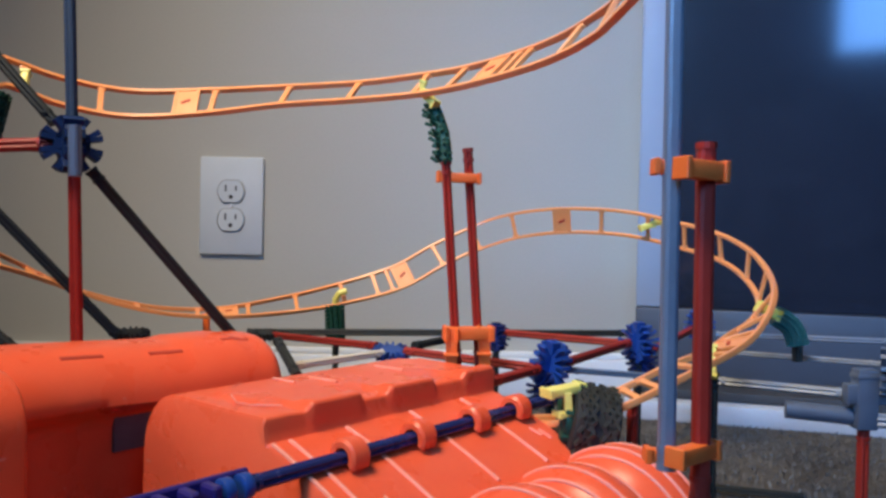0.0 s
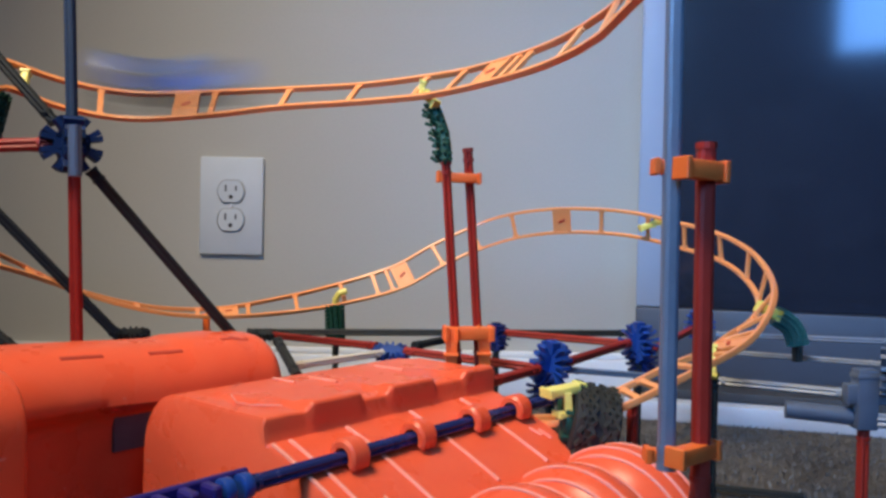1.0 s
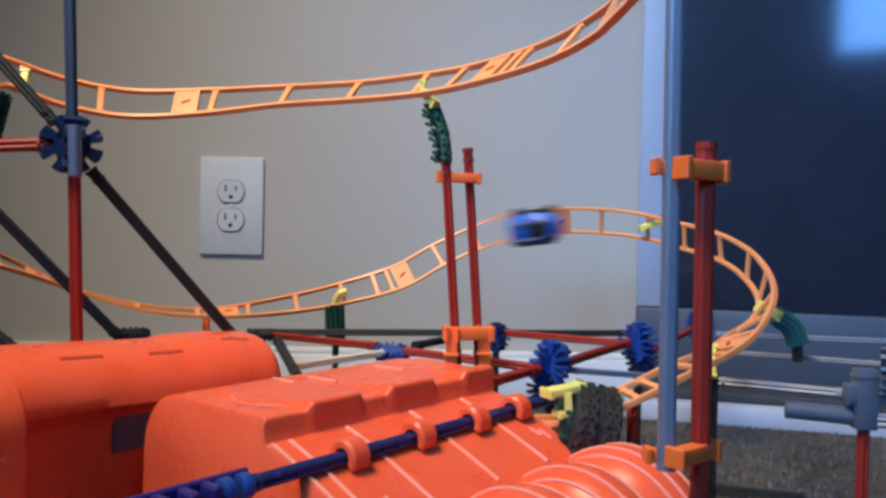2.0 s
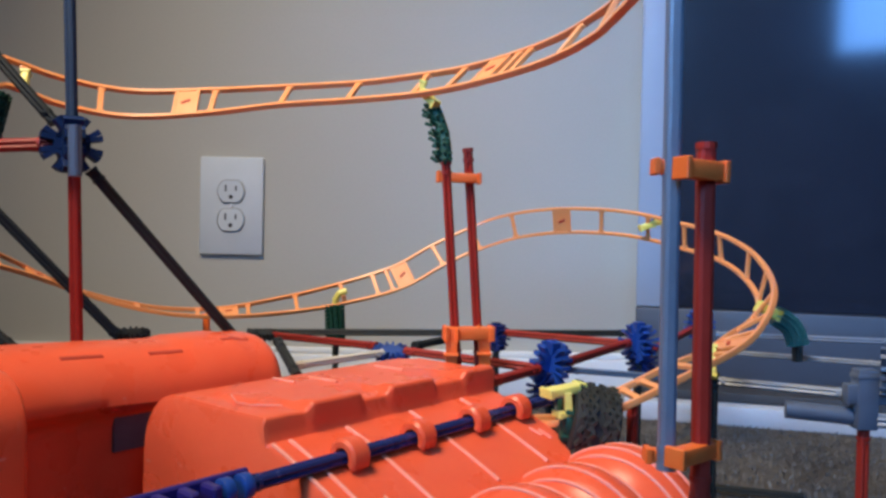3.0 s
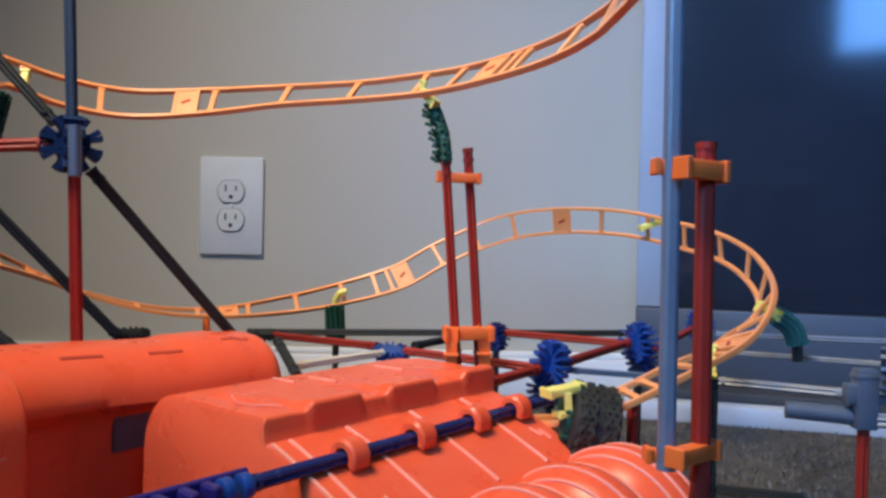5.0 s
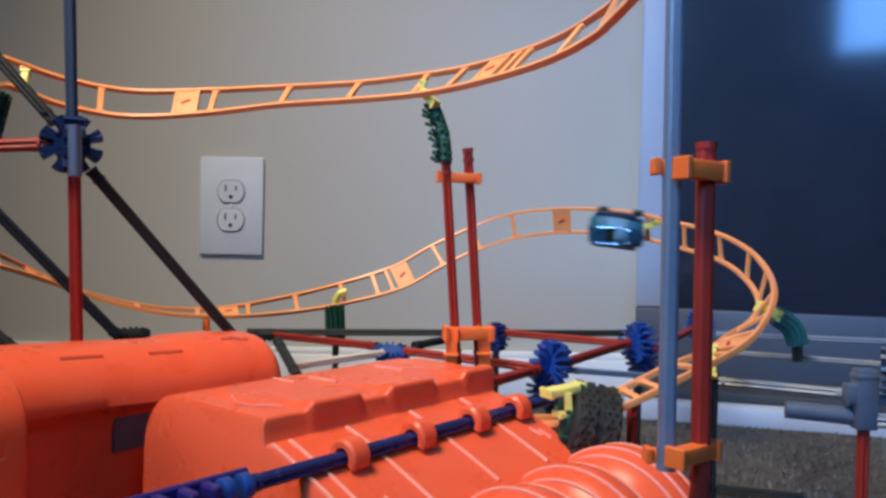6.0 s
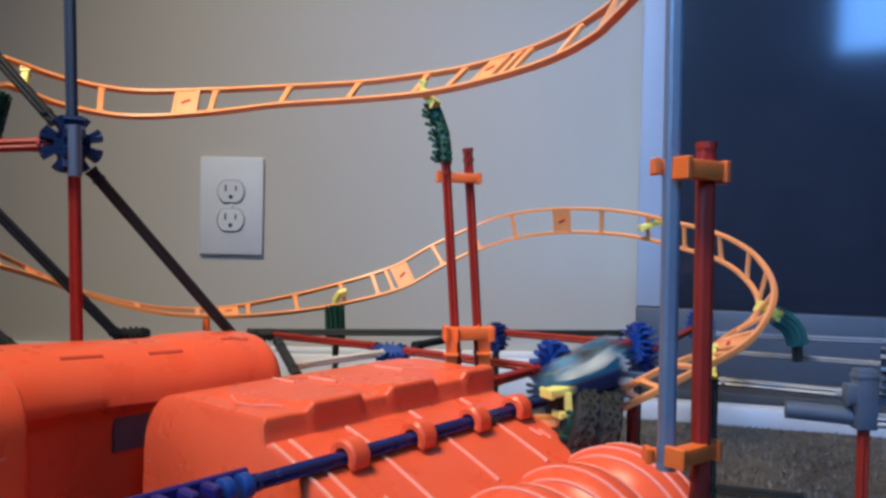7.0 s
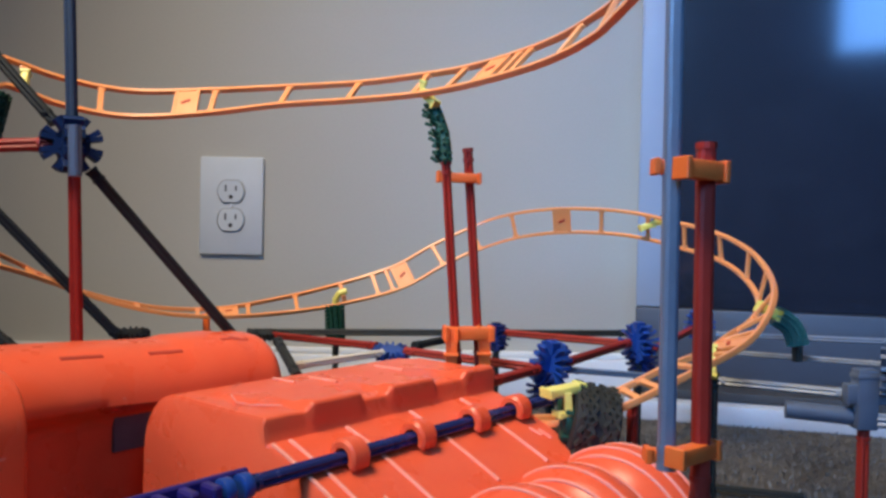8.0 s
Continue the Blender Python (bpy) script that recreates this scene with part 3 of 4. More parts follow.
def left_truss():
    ob = thing("support_truss", (-0.2180, 0.4582, 0.0), "truss of grey, red and black rods round a blue connector", "toy support")
    rod((-0.2261, 0.4582, 0.3754), (-0.2223, 0.4582, 0.2567), GREY_SHADED, ob, 0.0034)
    rod((-0.2211, 0.4582, 0.2433), (-0.2144, 0.4582, 0.0), RED, ob, 0.0036)
    put("connector", STAR_TRUSS, ob, at((-0.2228, 0.4582, 0.2496), 0, 0, 34), "blue snowflake connector coloured as in shade")
    rod((-0.2125, 0.4408, 0.2588), (-0.2118, 0.4408, 0.2297), GREY_DIM, ob, 0.0037, ends=False, groove=0.9)
    rod((-0.3394, 0.4408, 0.2419), (-0.2330, 0.4559, 0.2495), RED, ob, 0.0041)
    rod((-0.3930, 0.5104, 0.2567), (-0.2384, 0.4663, 0.2490), RED, ob, 0.0038)
    rod((-0.2898, 0.4640, 0.3223), (-0.2364, 0.4640, 0.2640), BLACK, ob, 0.0034)
    rod((-0.2132, 0.4640, 0.2346), (-0.1300, 0.5110, 0.1205), BLACK, ob, 0.0036)
    rod((-0.3031, 0.4700, 0.2376), (-0.2091, 0.5000, 0.1282), BLACK, ob, 0.0034)
    rod((-0.3128, 0.4700, 0.1648), (-0.2621, 0.4700, 0.1249), BLACK, ob, 0.0034)
    put("connector", FLAT_BLACK, ob, at((-0.2014, 0.5000, 0.1306), 10, 0, 20))
    for p in ((-0.2091, 0.5000, 0.1282), (-0.2621, 0.4700, 0.1249), (-0.1300, 0.5110, 0.1205)):
        rod(p, (p[0], p[1], 0.0), BLACK, ob)
    spine(ob, GREEN, (-0.2880, 0.4800, 0.2500), (-0.2850, 0.4900, 0.2849), 7, 0.0080, label="dark green bristling connector")
    bm = bmesh.new()
    clip(bm, (-0.2722, 0.4960, 0.2900), (-0.2736, 0.5010, 0.3005), 0.006, 0.005)
    part("track_clip", bm, YELLOW, ob, "yellow track clip")


left_truss()


def right_posts():
    ob = thing("support_posts", (0.0891, 0.26, 0), "tall grey rod clipped beside a shorter red rod", "toy support")
    a, b = (0.0778, 0.2650, 0.3096), (0.0775, 0.2600, 0.1230)
    rod(a, b, GREY, ob, 0.0031, groove=0.93)
    c, d = (0.0889, 0.2620, 0.2325), (0.0899, 0.2620, 0.1121)
    rod(c, d, RED, ob, 0.0033, groove=0.92)
    rod(d, (d[0], d[1], 0.0), RED, ob, 0.0030)
    bm = bmesh.new()
    clip(bm, (0.0777, 0.2530, 0.2240), (0.0944, 0.2620, 0.2234), 0.0066, 0.006)
    part("clip", bm, CLIP, ob, "orange plastic clip")
    bm = bmesh.new()
    clip(bm, (0.0722, 0.2640, 0.2252), (0.0766, 0.2640, 0.2250), 0.0050, 0.005)
    part("clip", bm, CLIP, ob, "orange plastic clip")
    bm = bmesh.new()
    clip(bm, (0.0771, 0.2500, 0.1286), (0.0951, 0.2660, 0.1279), 0.0060, 0.006)
    part("clip", bm, CLIP, ob, "orange plastic clip")
    bm = bmesh.new()
    clip(bm, (0.0728, 0.2670, 0.1251), (0.0781, 0.2670, 0.1248), 0.0048, 0.005)
    part("clip", bm, CLIP, ob, "orange plastic clip")


right_posts()


def base_frame():
    ob = thing("base_frame", (0.0706, 0.49, 0), "low base frame of red and dark rods with blue connectors", "toy base")
    star_a, star_b, star_c = (0.0706, 0.4900, 0.1191), (0.1496, 0.5800, 0.1224), (-0.0357, 0.5550, 0.1146)
    put("connector", STAR_BLUE, ob, at(star_a, 12, 0, 30), "blue snowflake connector")
    put("connector", STAR_BLUE, ob, at(star_b, 0, 0, 12), "blue snowflake connector")
    put("connector", STAR_NAVY, ob, at((0.0680, 0.4920, 0.1037), 0, 0, 20), "dark navy connector")
    put("connector", STAR_NAVY, ob, at((0.1530, 0.5820, 0.1084), 0, 0, 20), "dark navy connector")
    put("connector", FLAT_BLUE, ob, at(star_c, 14, 0, 10), "flat blue connector")
    put("connector", FLAT_BLACK, ob, at((-0.1537, 0.6700, 0.1099), 12, 0, 0))
    put("connector", STAR_NAVY, ob, at((0.0474, 0.6600, 0.1135), 0, 0, 25))
    put("connector", STAR_BLUE, ob, at((0.2426, 0.7200, 0.1213), 0, 0, 15), "blue snowflake connector")
    rod((-0.1710, 0.6800, 0.1108), (0.1675, 0.6900, 0.1156), BLACK, ob)
    rod((-0.1462, 0.6700, 0.1096), (-0.0494, 0.5800, 0.1152), RED, ob)
    rod((-0.0244, 0.5500, 0.1164), (0.0641, 0.4950, 0.1155), RED, ob)
    rod((0.0521, 0.6600, 0.1175), (0.1413, 0.5900, 0.1199), RED, ob)
    rod((0.0299, 0.4450, 0.1156), (0.0604, 0.4800, 0.1174), RED, ob)
    rod((0.0813, 0.5000, 0.1187), (0.1386, 0.5700, 0.1227), RED, ob)
    rod((-0.0191, 0.5700, 0.1177), (0.0088, 0.6200, 0.1170), BLACK, ob)
    rod((-0.0959, 0.5000, 0.1128), (-0.0423, 0.5450, 0.1155), BEIGE, ob, 0.0026)
    rod((-0.1065, 0.5000, 0.1285), (-0.0883, 0.4700, 0.1125), BLACK, ob)
    rod((0.0832, 0.5000, 0.1140), (0.1539, 0.5200, 0.1069), GREY, ob, 0.0022)
    rod((0.2382, 0.6600, 0.1199), (0.3805, 0.6000, 0.1235), GREY, ob, 0.0026)
    rod((0.2169, 0.6000, 0.1139), (0.2880, 0.5000, 0.1220), SILVER, ob, 0.0020)
    rod((0.1783, 0.5000, 0.1089), (0.2468, 0.4600, 0.1101), SILVER, ob, 0.0030)
    rod((0.1637, 0.6000, 0.1128), (0.2343, 0.7000, 0.1219), RED, ob)
    for p in (star_a, star_b, star_c, (-0.1537, 0.6700, 0.1099), (0.0474, 0.6600, 0.1135), (0.2426, 0.7200, 0.1213)):
        rod((p[0], p[1], 0.0), (p[0], p[1], p[2] - 0.012), BLACK, ob)
    leg = (0.1061, 0.4200, 0.1098)
    rod(leg, (leg[0], leg[1], 0.0), RED, ob)
    k = (0.2526, 0.4550, 0.1102)
    bm = bmesh.new()
    box(bm, -0.0062, -0.005, -0.020, 0.0062, 0.005, 0.016, 0.001, Matrix.Translation(k))
    box(bm, -0.012, -0.004, -0.005, 0.012, 0.004, 0.007, 0.001, Matrix.Translation(k))
    box(bm, -0.0068, -0.0054, 0.010, 0.0068, 0.0054, 0.013, 0.0005, Matrix.Translation(k))
    part("connector", bm, GREY_DIM, ob, "grey block connector")
    rod((k[0], k[1], 0.0), (k[0], k[1], k[2] - 0.019), RED, ob, 0.0034)
    put("connector", FLAT_GREY, ob, at((0.2649, 0.4550, 0.1257), 90, 0, 60))
    bm = bmesh.new()
    a, b = Vector((0.2125, 0.4700, 0.0979)), Vector((0.2512, 0.4580, 0.0967))
    tube(bm, [a, a.lerp(b, .02), b], 0.0055, 20)
    part("sleeve", bm, GREY_DIM, ob, "grey tube sleeve")
    rod((0.2564, 0.4550, 0.0951), (0.2805, 0.4400, 0.0970), GREY, ob, 0.004)
    rod((0.2118, 0.6026, 0.0060), (0.2786, 0.5831, 0.0060), BLACK, ob, 0.003)


base_frame()


def track_posts():
    ob = thing("track_support", (-0.1018, 0.7350, 0), "dark green bristling post with yellow clip under the lower track", "toy support", "track supports")
    spine(ob, GREEN, (-0.1012, 0.7350, 0.0966), (-0.1034, 0.7380, 0.1310), 9, 0.0092)
    bm = bmesh.new()
    tube(bm, [Vector(q) for q in ((-0.1027, 0.7380, 0.1278), (-0.1021, 0.7360, 0.1367), (-0.0983, 0.7350, 0.1428), (-0.0914, 0.7360, 0.1451))], 0.0032, 10)
    part("track_clip", bm, YELLOW, ob, "yellow track clip")
    p = (-0.1012, 0.7350, 0.0966)
    rod((p[0], p[1], 0.0), p, BLACK, ob)

    ob = thing("track_support", (0.2463, 0.5300, 0), "teal green bent post with yellow clip at the bend", "toy support", "track supports")
    spine(ob, TEAL, (0.2447, 0.5250, 0.1297), (0.2291, 0.5280, 0.1492), 8, 0.0070, (0.003, 0, 0.003))
    bm = bmesh.new()
    clip(bm, (0.2168, 0.5250, 0.1563), (0.2309, 0.5250, 0.1496), 0.007, 0.007)
    part("track_clip", bm, YELLOW, ob, "yellow track clip")
    p = (0.2446, 0.5250, 0.1188)
    rod((0.2442, 0.5250, 0.1312), p, BLACK, ob, 0.0034)

    ob = thing("track_support", (0.1572, 0.4450, 0), "small yellow track clip on a black stub", "toy support", "track supports")
    bm = bmesh.new()
    clip(bm, (0.1593, 0.4520, 0.1384), (0.1563, 0.4420, 0.1214), 0.004, 0.006)
    part("track_clip", bm, YELLOW, ob)
    p = (0.1589, 0.4460, 0.1227)
    rod((p[0], p[1], 0.0), p, BLACK, ob)

    ob = thing("track_support", (0.1961, 0.7300, 0), "yellow track clip on a dark hooked stub", "toy support", "track supports")
    bm = bmesh.new()
    clip(bm, (0.1845, 0.7220, 0.2104), (0.2045, 0.7220, 0.2177), 0.006, 0.006)
    part("track_clip", bm, YELLOW, ob)
    rod((0.1945, 0.7280, 0.2133), (0.2121, 0.7450, 0.2216), GREEN, ob)
    p = (0.2272, 0.7600, 0.1921)
    rod((p[0], p[1], 0.0), (0.2264, 0.7600, 0.2211), GREY, ob)
    rod((0.2121, 0.7450, 0.2216), (0.2264, 0.7600, 0.2211), GREEN, ob)

    ob = thing("track_support", (-0.2211, 0.7200, 0), "short orange foot under the lower track", "toy support", "track supports")
    bm = bmesh.new()
    clip(bm, (-0.2212, 0.7200, 0.1217), (-0.2204, 0.7200, 0.1036), 0.006, 0.006)
    part("track_clip", bm, CLIP, ob)
    p = (-0.2204, 0.7200, 0.1047)
    rod((p[0], p[1], 0.0), p, BLACK, ob)


track_posts()


def plain_posts():
    """Posts under the stretches of track beside and behind the camera."""
    for k in (0, 2, 3, nl + nu + 2, nl + nu + 4, nl + nu + 6, nl + nu + 8):
        c, t, l, u = track_frame(knot(k))
        ob = thing("track_support", (c.x, c.y, 0), "plain red rod with yellow clip holding up the track", "toy support", "track supports")
        foot = c - u * 0.006
        rod((foot.x, foot.y, 0.0), foot, RED, ob)
        bm = bmesh.new()
        clip(bm, foot, c, 0.006, 0.006)
        part("track_clip", bm, YELLOW, ob, "yellow track clip")
        bm = bmesh.new()
        cyl(bm, Matrix.Translation((foot.x, foot.y, 0.003)), 0.016, 0.006, 20, bevel=0.001)
        part("foot", bm, GREY, ob, "grey round foot")


plain_posts()


# ---- wheel with yellow clip beside the housing ----
def drive_wheel():
    c = Vector((0.0808, 0.4120, 0.0995))
    ob = thing("tread_wheel", (c.x, c.y, 0), "black rubber tyre with criss-cross tread and yellow axle clip", "toy wheel")
    axis = Vector((1.0, 0.02, -0.2)).normalized()
    m = Matrix.Translation(c) @ axis.to_track_quat("Z", "Y").to_matrix().to_4x4()
    bm = bmesh.new()
    cyl(bm, m, 0.0205, 0.025, 36, bevel=0.003)
    tyre = part("tyre", bm, RUBBER, ob)
    bm = bmesh.new()
    for z, lean in ((-0.0062, 1.05), (0.0062, 1.05), (-0.0062, -1.05), (0.0062, -1.05)):
        for k in range(20):
            w = 2 * math.pi * (k + (0.3 if z > 0 else 0.0)) / 20
            box(bm, -0.0009, -0.001, -0.0080, 0.0009, 0.0015, 0.0080, 0.0, m @ Matrix.Rotation(w, 4, "Z") @ Matrix.Translation((0, 0.0204, z)) @ Matrix.Rotation(lean, 4, "Y"))
    tread = bm
    bm = bmesh.new()
    cyl(bm, m @ Matrix.Translation((0, 0, -0.0135)), 0.0135, 0.005, 24, bevel=0.0015)
    hub = part("hub", bm, GREEN, ob, "dark green hub with spokes")
    for k in range(6):
        bm = bmesh.new()
        box(bm, -0.0018, 0.004, -0.0168, 0.0018, 0.0150, -0.0120, 0.0006, m @ Matrix.Rotation(k * math.pi / 3, 4, "Z"), 1)
        part("spoke", bm, GREEN, hub)
    tagged(part("tread", tread, TREAD, tyre), "criss-cross rubber tread with painted highlights", kind="stuff")
    bm = bmesh.new()
    clip(bm, (0.0554, 0.4000, 0.1185), (0.0754, 0.4100, 0.1208), 0.0045, 0.009)
    clip(bm, (0.0615, 0.4000, 0.1076), (0.0744, 0.4060, 0.1074), 0.003, 0.007)
    a, b = Vector((0.0669, 0.4020, 0.1189)), Vector((0.0678, 0.4020, 0.1070))
    tube(bm, [a, b], 0.004, section=[(-0.0018, -0.0030), (0.0018, -0.0030), (0.0018, 0.0030), (-0.0018, 0.0030)])
    part("axle_clip", bm, YELLOW, ob, "yellow plastic axle clip")
    rod((c.x, c.y, 0.0), (c.x, c.y, c.z - 0.021), BLACK, ob)


drive_wheel()

# ---- orange motor housing ----
EDIR, GDIR = Vector((0.6392, 0.7690, 0)), Vector((0.7690, -0.6392, 0))


def hp(e, g, z):
    """A point of the housing: e along it, g across it, z up."""
    v = EDIR * e + GDIR * g
    return Vector((v.x, v.y, z))


def ease(x):
    x = min(max(x, 0), 1)
    return x * x * (3 - 2 * x)


def bumps(e, spans, soft=0.004):
    """1 inside the spans, 0 outside, with soft flanks."""
    return max([ease((e - a) / soft + 0.5) * ease((b - e) / soft + 0.5) for a, b in spans] + [0])


housing = thing("motor_housing", hp(0.26, -0.30, 0), "orange plastic motor housing with ribbed cover on the floor", "toy motor")
DZ = -0.01
LOBES = ((0.2215, 0.2535), (0.272, 0.306), (0.331, 0.40))


def slope_z(g):
    """Height of the cover's slope."""
    u = (g + 0.257) / 0.055
    return 0.1120 - 0.0217 * max(u, 0) ** 1.15


def front_cover():
    bm = bmesh.new()
    rows = []
    for e in np.linspace(0.197, 0.358, 130):
        edge = min(e - 0.197, 0.358 - e)
        tuck = 0.002 * (1 - math.sqrt(max(0, 1 - (1 - min(edge / 0.002, 1)) ** 2)))
        lobe = bumps(e, LOBES, 0.0045)
        pad = 0.0018 * ease((e - 0.206) / 0.008)
        top = 0.1222 - tuck
        rim = top + 0.0004 + 0.0034 * lobe - 0.0006 * (1 - lobe) * ease((e - 0.21) / 0.01)
        g1 = -0.2585 + 0.0014 * lobe
        prof = [(-0.355, 0.0)]
        for k in range(9):
            w = math.pi / 2 * k / 8
            prof.append((-0.325 - 0.030 * math.cos(w) + tuck * math.cos(w), top - 0.030 + 0.030 * math.sin(w)))
        prof += [(-0.318, top + pad * 0.4), (-0.313, top + pad), (-0.295, top + pad), (-0.279, top + pad * 0.9), (-0.2735 + 0.003 * lobe, top * 0.5 + rim * 0.5), (g1 - 0.0075, rim)]
        for k in range(5):
            w = math.pi / 2 * k / 4
            prof.append((g1 - 0.0020 + 0.0020 * math.sin(w), rim - 0.0020 + 0.0020 * math.cos(w)))
        prof += [(g1 * 0.5 - 0.2572 * 0.5, 0.1170 - tuck), (-0.2572, slope_z(-0.257) + 0.0006 - tuck), (-0.2568, slope_z(-0.257) - tuck)]
        for g in np.linspace(-0.252, -0.202, 9):
            prof.append((g, slope_z(g) - tuck))
        prof += [(-0.185, 0.0815 - tuck), (-0.168, 0.068), (-0.156, 0.048), (-0.150, 0.02), (-0.149, 0.0)]
        rows.append([hp(e, g, z) for g, z in prof])
    vs = grid(bm, rows)
    bm.faces.new(vs[0])
    bm.faces.new(vs[-1][::-1])
    part("front_cover", bm, ORANGE, housing, "stepped orange cover with scalloped edge", 40)
    # ribs across the slope and the top, paler to carry their highlight
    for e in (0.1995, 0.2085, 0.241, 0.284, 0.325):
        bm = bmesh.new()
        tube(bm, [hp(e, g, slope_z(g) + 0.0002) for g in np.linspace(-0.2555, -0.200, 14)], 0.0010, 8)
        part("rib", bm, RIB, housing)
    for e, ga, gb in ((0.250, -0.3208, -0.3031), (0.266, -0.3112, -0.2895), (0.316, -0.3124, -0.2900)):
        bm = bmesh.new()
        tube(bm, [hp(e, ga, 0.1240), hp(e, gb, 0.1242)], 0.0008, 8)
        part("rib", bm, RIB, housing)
    # pale edge line of the raised pad, its highlight put into the colour
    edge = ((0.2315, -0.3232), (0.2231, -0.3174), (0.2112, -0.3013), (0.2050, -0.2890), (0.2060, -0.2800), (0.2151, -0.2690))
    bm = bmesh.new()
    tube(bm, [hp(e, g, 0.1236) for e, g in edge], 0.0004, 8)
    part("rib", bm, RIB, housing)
    # shell-shaped bulges at the foot of the slope
    for e, w in ((0.264, 0.027), (0.304, 0.028), (0.347, 0.034)):
        bm = bmesh.new()
        rows = []
        for i in range(24):
            v = math.pi / 2 * i / 24
            r = math.cos(v)
            rows.append([hp(e + w * r * math.cos(2 * math.pi * k / 56), -0.170 + 0.047 * r * math.sin(2 * math.pi * k / 56), 0.045 + 0.0535 * math.sin(v)) for k in range(56)])
        base = [hp(e + w * math.cos(2 * math.pi * k / 56), -0.170 + 0.047 * math.sin(2 * math.pi * k / 56), 0.0) for k in range(56)]
        vs = grid(bm, [base] + rows, True)
        tip = bm.verts.new(hp(e, -0.170, 0.0985))
        for k in range(56):
            bm.faces.new((vs[-1][k], vs[-1][(k + 1) % 56], tip))
        bulge = part("shell_bulge", bm, ORANGE, housing, "rounded shell-shaped bulge", 60)
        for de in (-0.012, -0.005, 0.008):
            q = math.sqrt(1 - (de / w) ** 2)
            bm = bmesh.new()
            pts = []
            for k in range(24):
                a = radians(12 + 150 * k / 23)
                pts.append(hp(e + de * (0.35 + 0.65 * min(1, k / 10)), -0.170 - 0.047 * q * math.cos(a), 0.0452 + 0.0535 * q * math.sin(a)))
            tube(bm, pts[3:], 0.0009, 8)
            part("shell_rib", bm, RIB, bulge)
    # raised marks on the slope, too faint to read, in the pale rib colour
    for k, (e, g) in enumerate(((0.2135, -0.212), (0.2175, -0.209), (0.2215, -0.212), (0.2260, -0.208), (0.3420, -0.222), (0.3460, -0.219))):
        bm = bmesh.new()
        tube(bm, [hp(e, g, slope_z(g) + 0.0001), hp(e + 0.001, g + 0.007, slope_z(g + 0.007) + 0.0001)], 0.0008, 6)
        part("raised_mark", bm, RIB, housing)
    # loops over the drive rod
    for e in (0.222, 0.265, 0.307, 0.344):
        bm = bmesh.new()
        rows = []
        for k in range(-2, 15):
            w = math.pi * k / 12
            cx, cz = math.cos(w), math.sin(w)
            ring = []
            for de, rr in ((-0.0050, 0.0044), (-0.0052, 0.0068), (-0.0040, 0.0080), (0.0040, 0.0080), (0.0052, 0.0068), (0.0050, 0.0044)):
                ring.append(hp(e + de, -0.2327 - rr * cx, 0.117 + DZ + rr * cz))
            rows.append(ring)
        vs = grid(bm, rows, True)
        bm.faces.new(vs[0])
        bm.faces.new(vs[-1][::-1])
        part("rod_loop", bm, ORANGE, housing, "moulded loop over the drive rod")


front_cover()


def box_top(e):
    """Height of the battery box's ridge, with a low hump on it."""
    return 0.1384 - 0.0038 * ease((e - 0.150) / 0.11) + 0.0016 * bumps(e, ((0.246, 0.284),), 0.012)


def shoulder_z(e, g):
    """Height of the battery box's rounded shoulder."""
    w = math.acos(min(max((g + 0.411) / 0.032, -1), 1))
    return box_top(e) - 0.028 + 0.028 * math.sin(w)


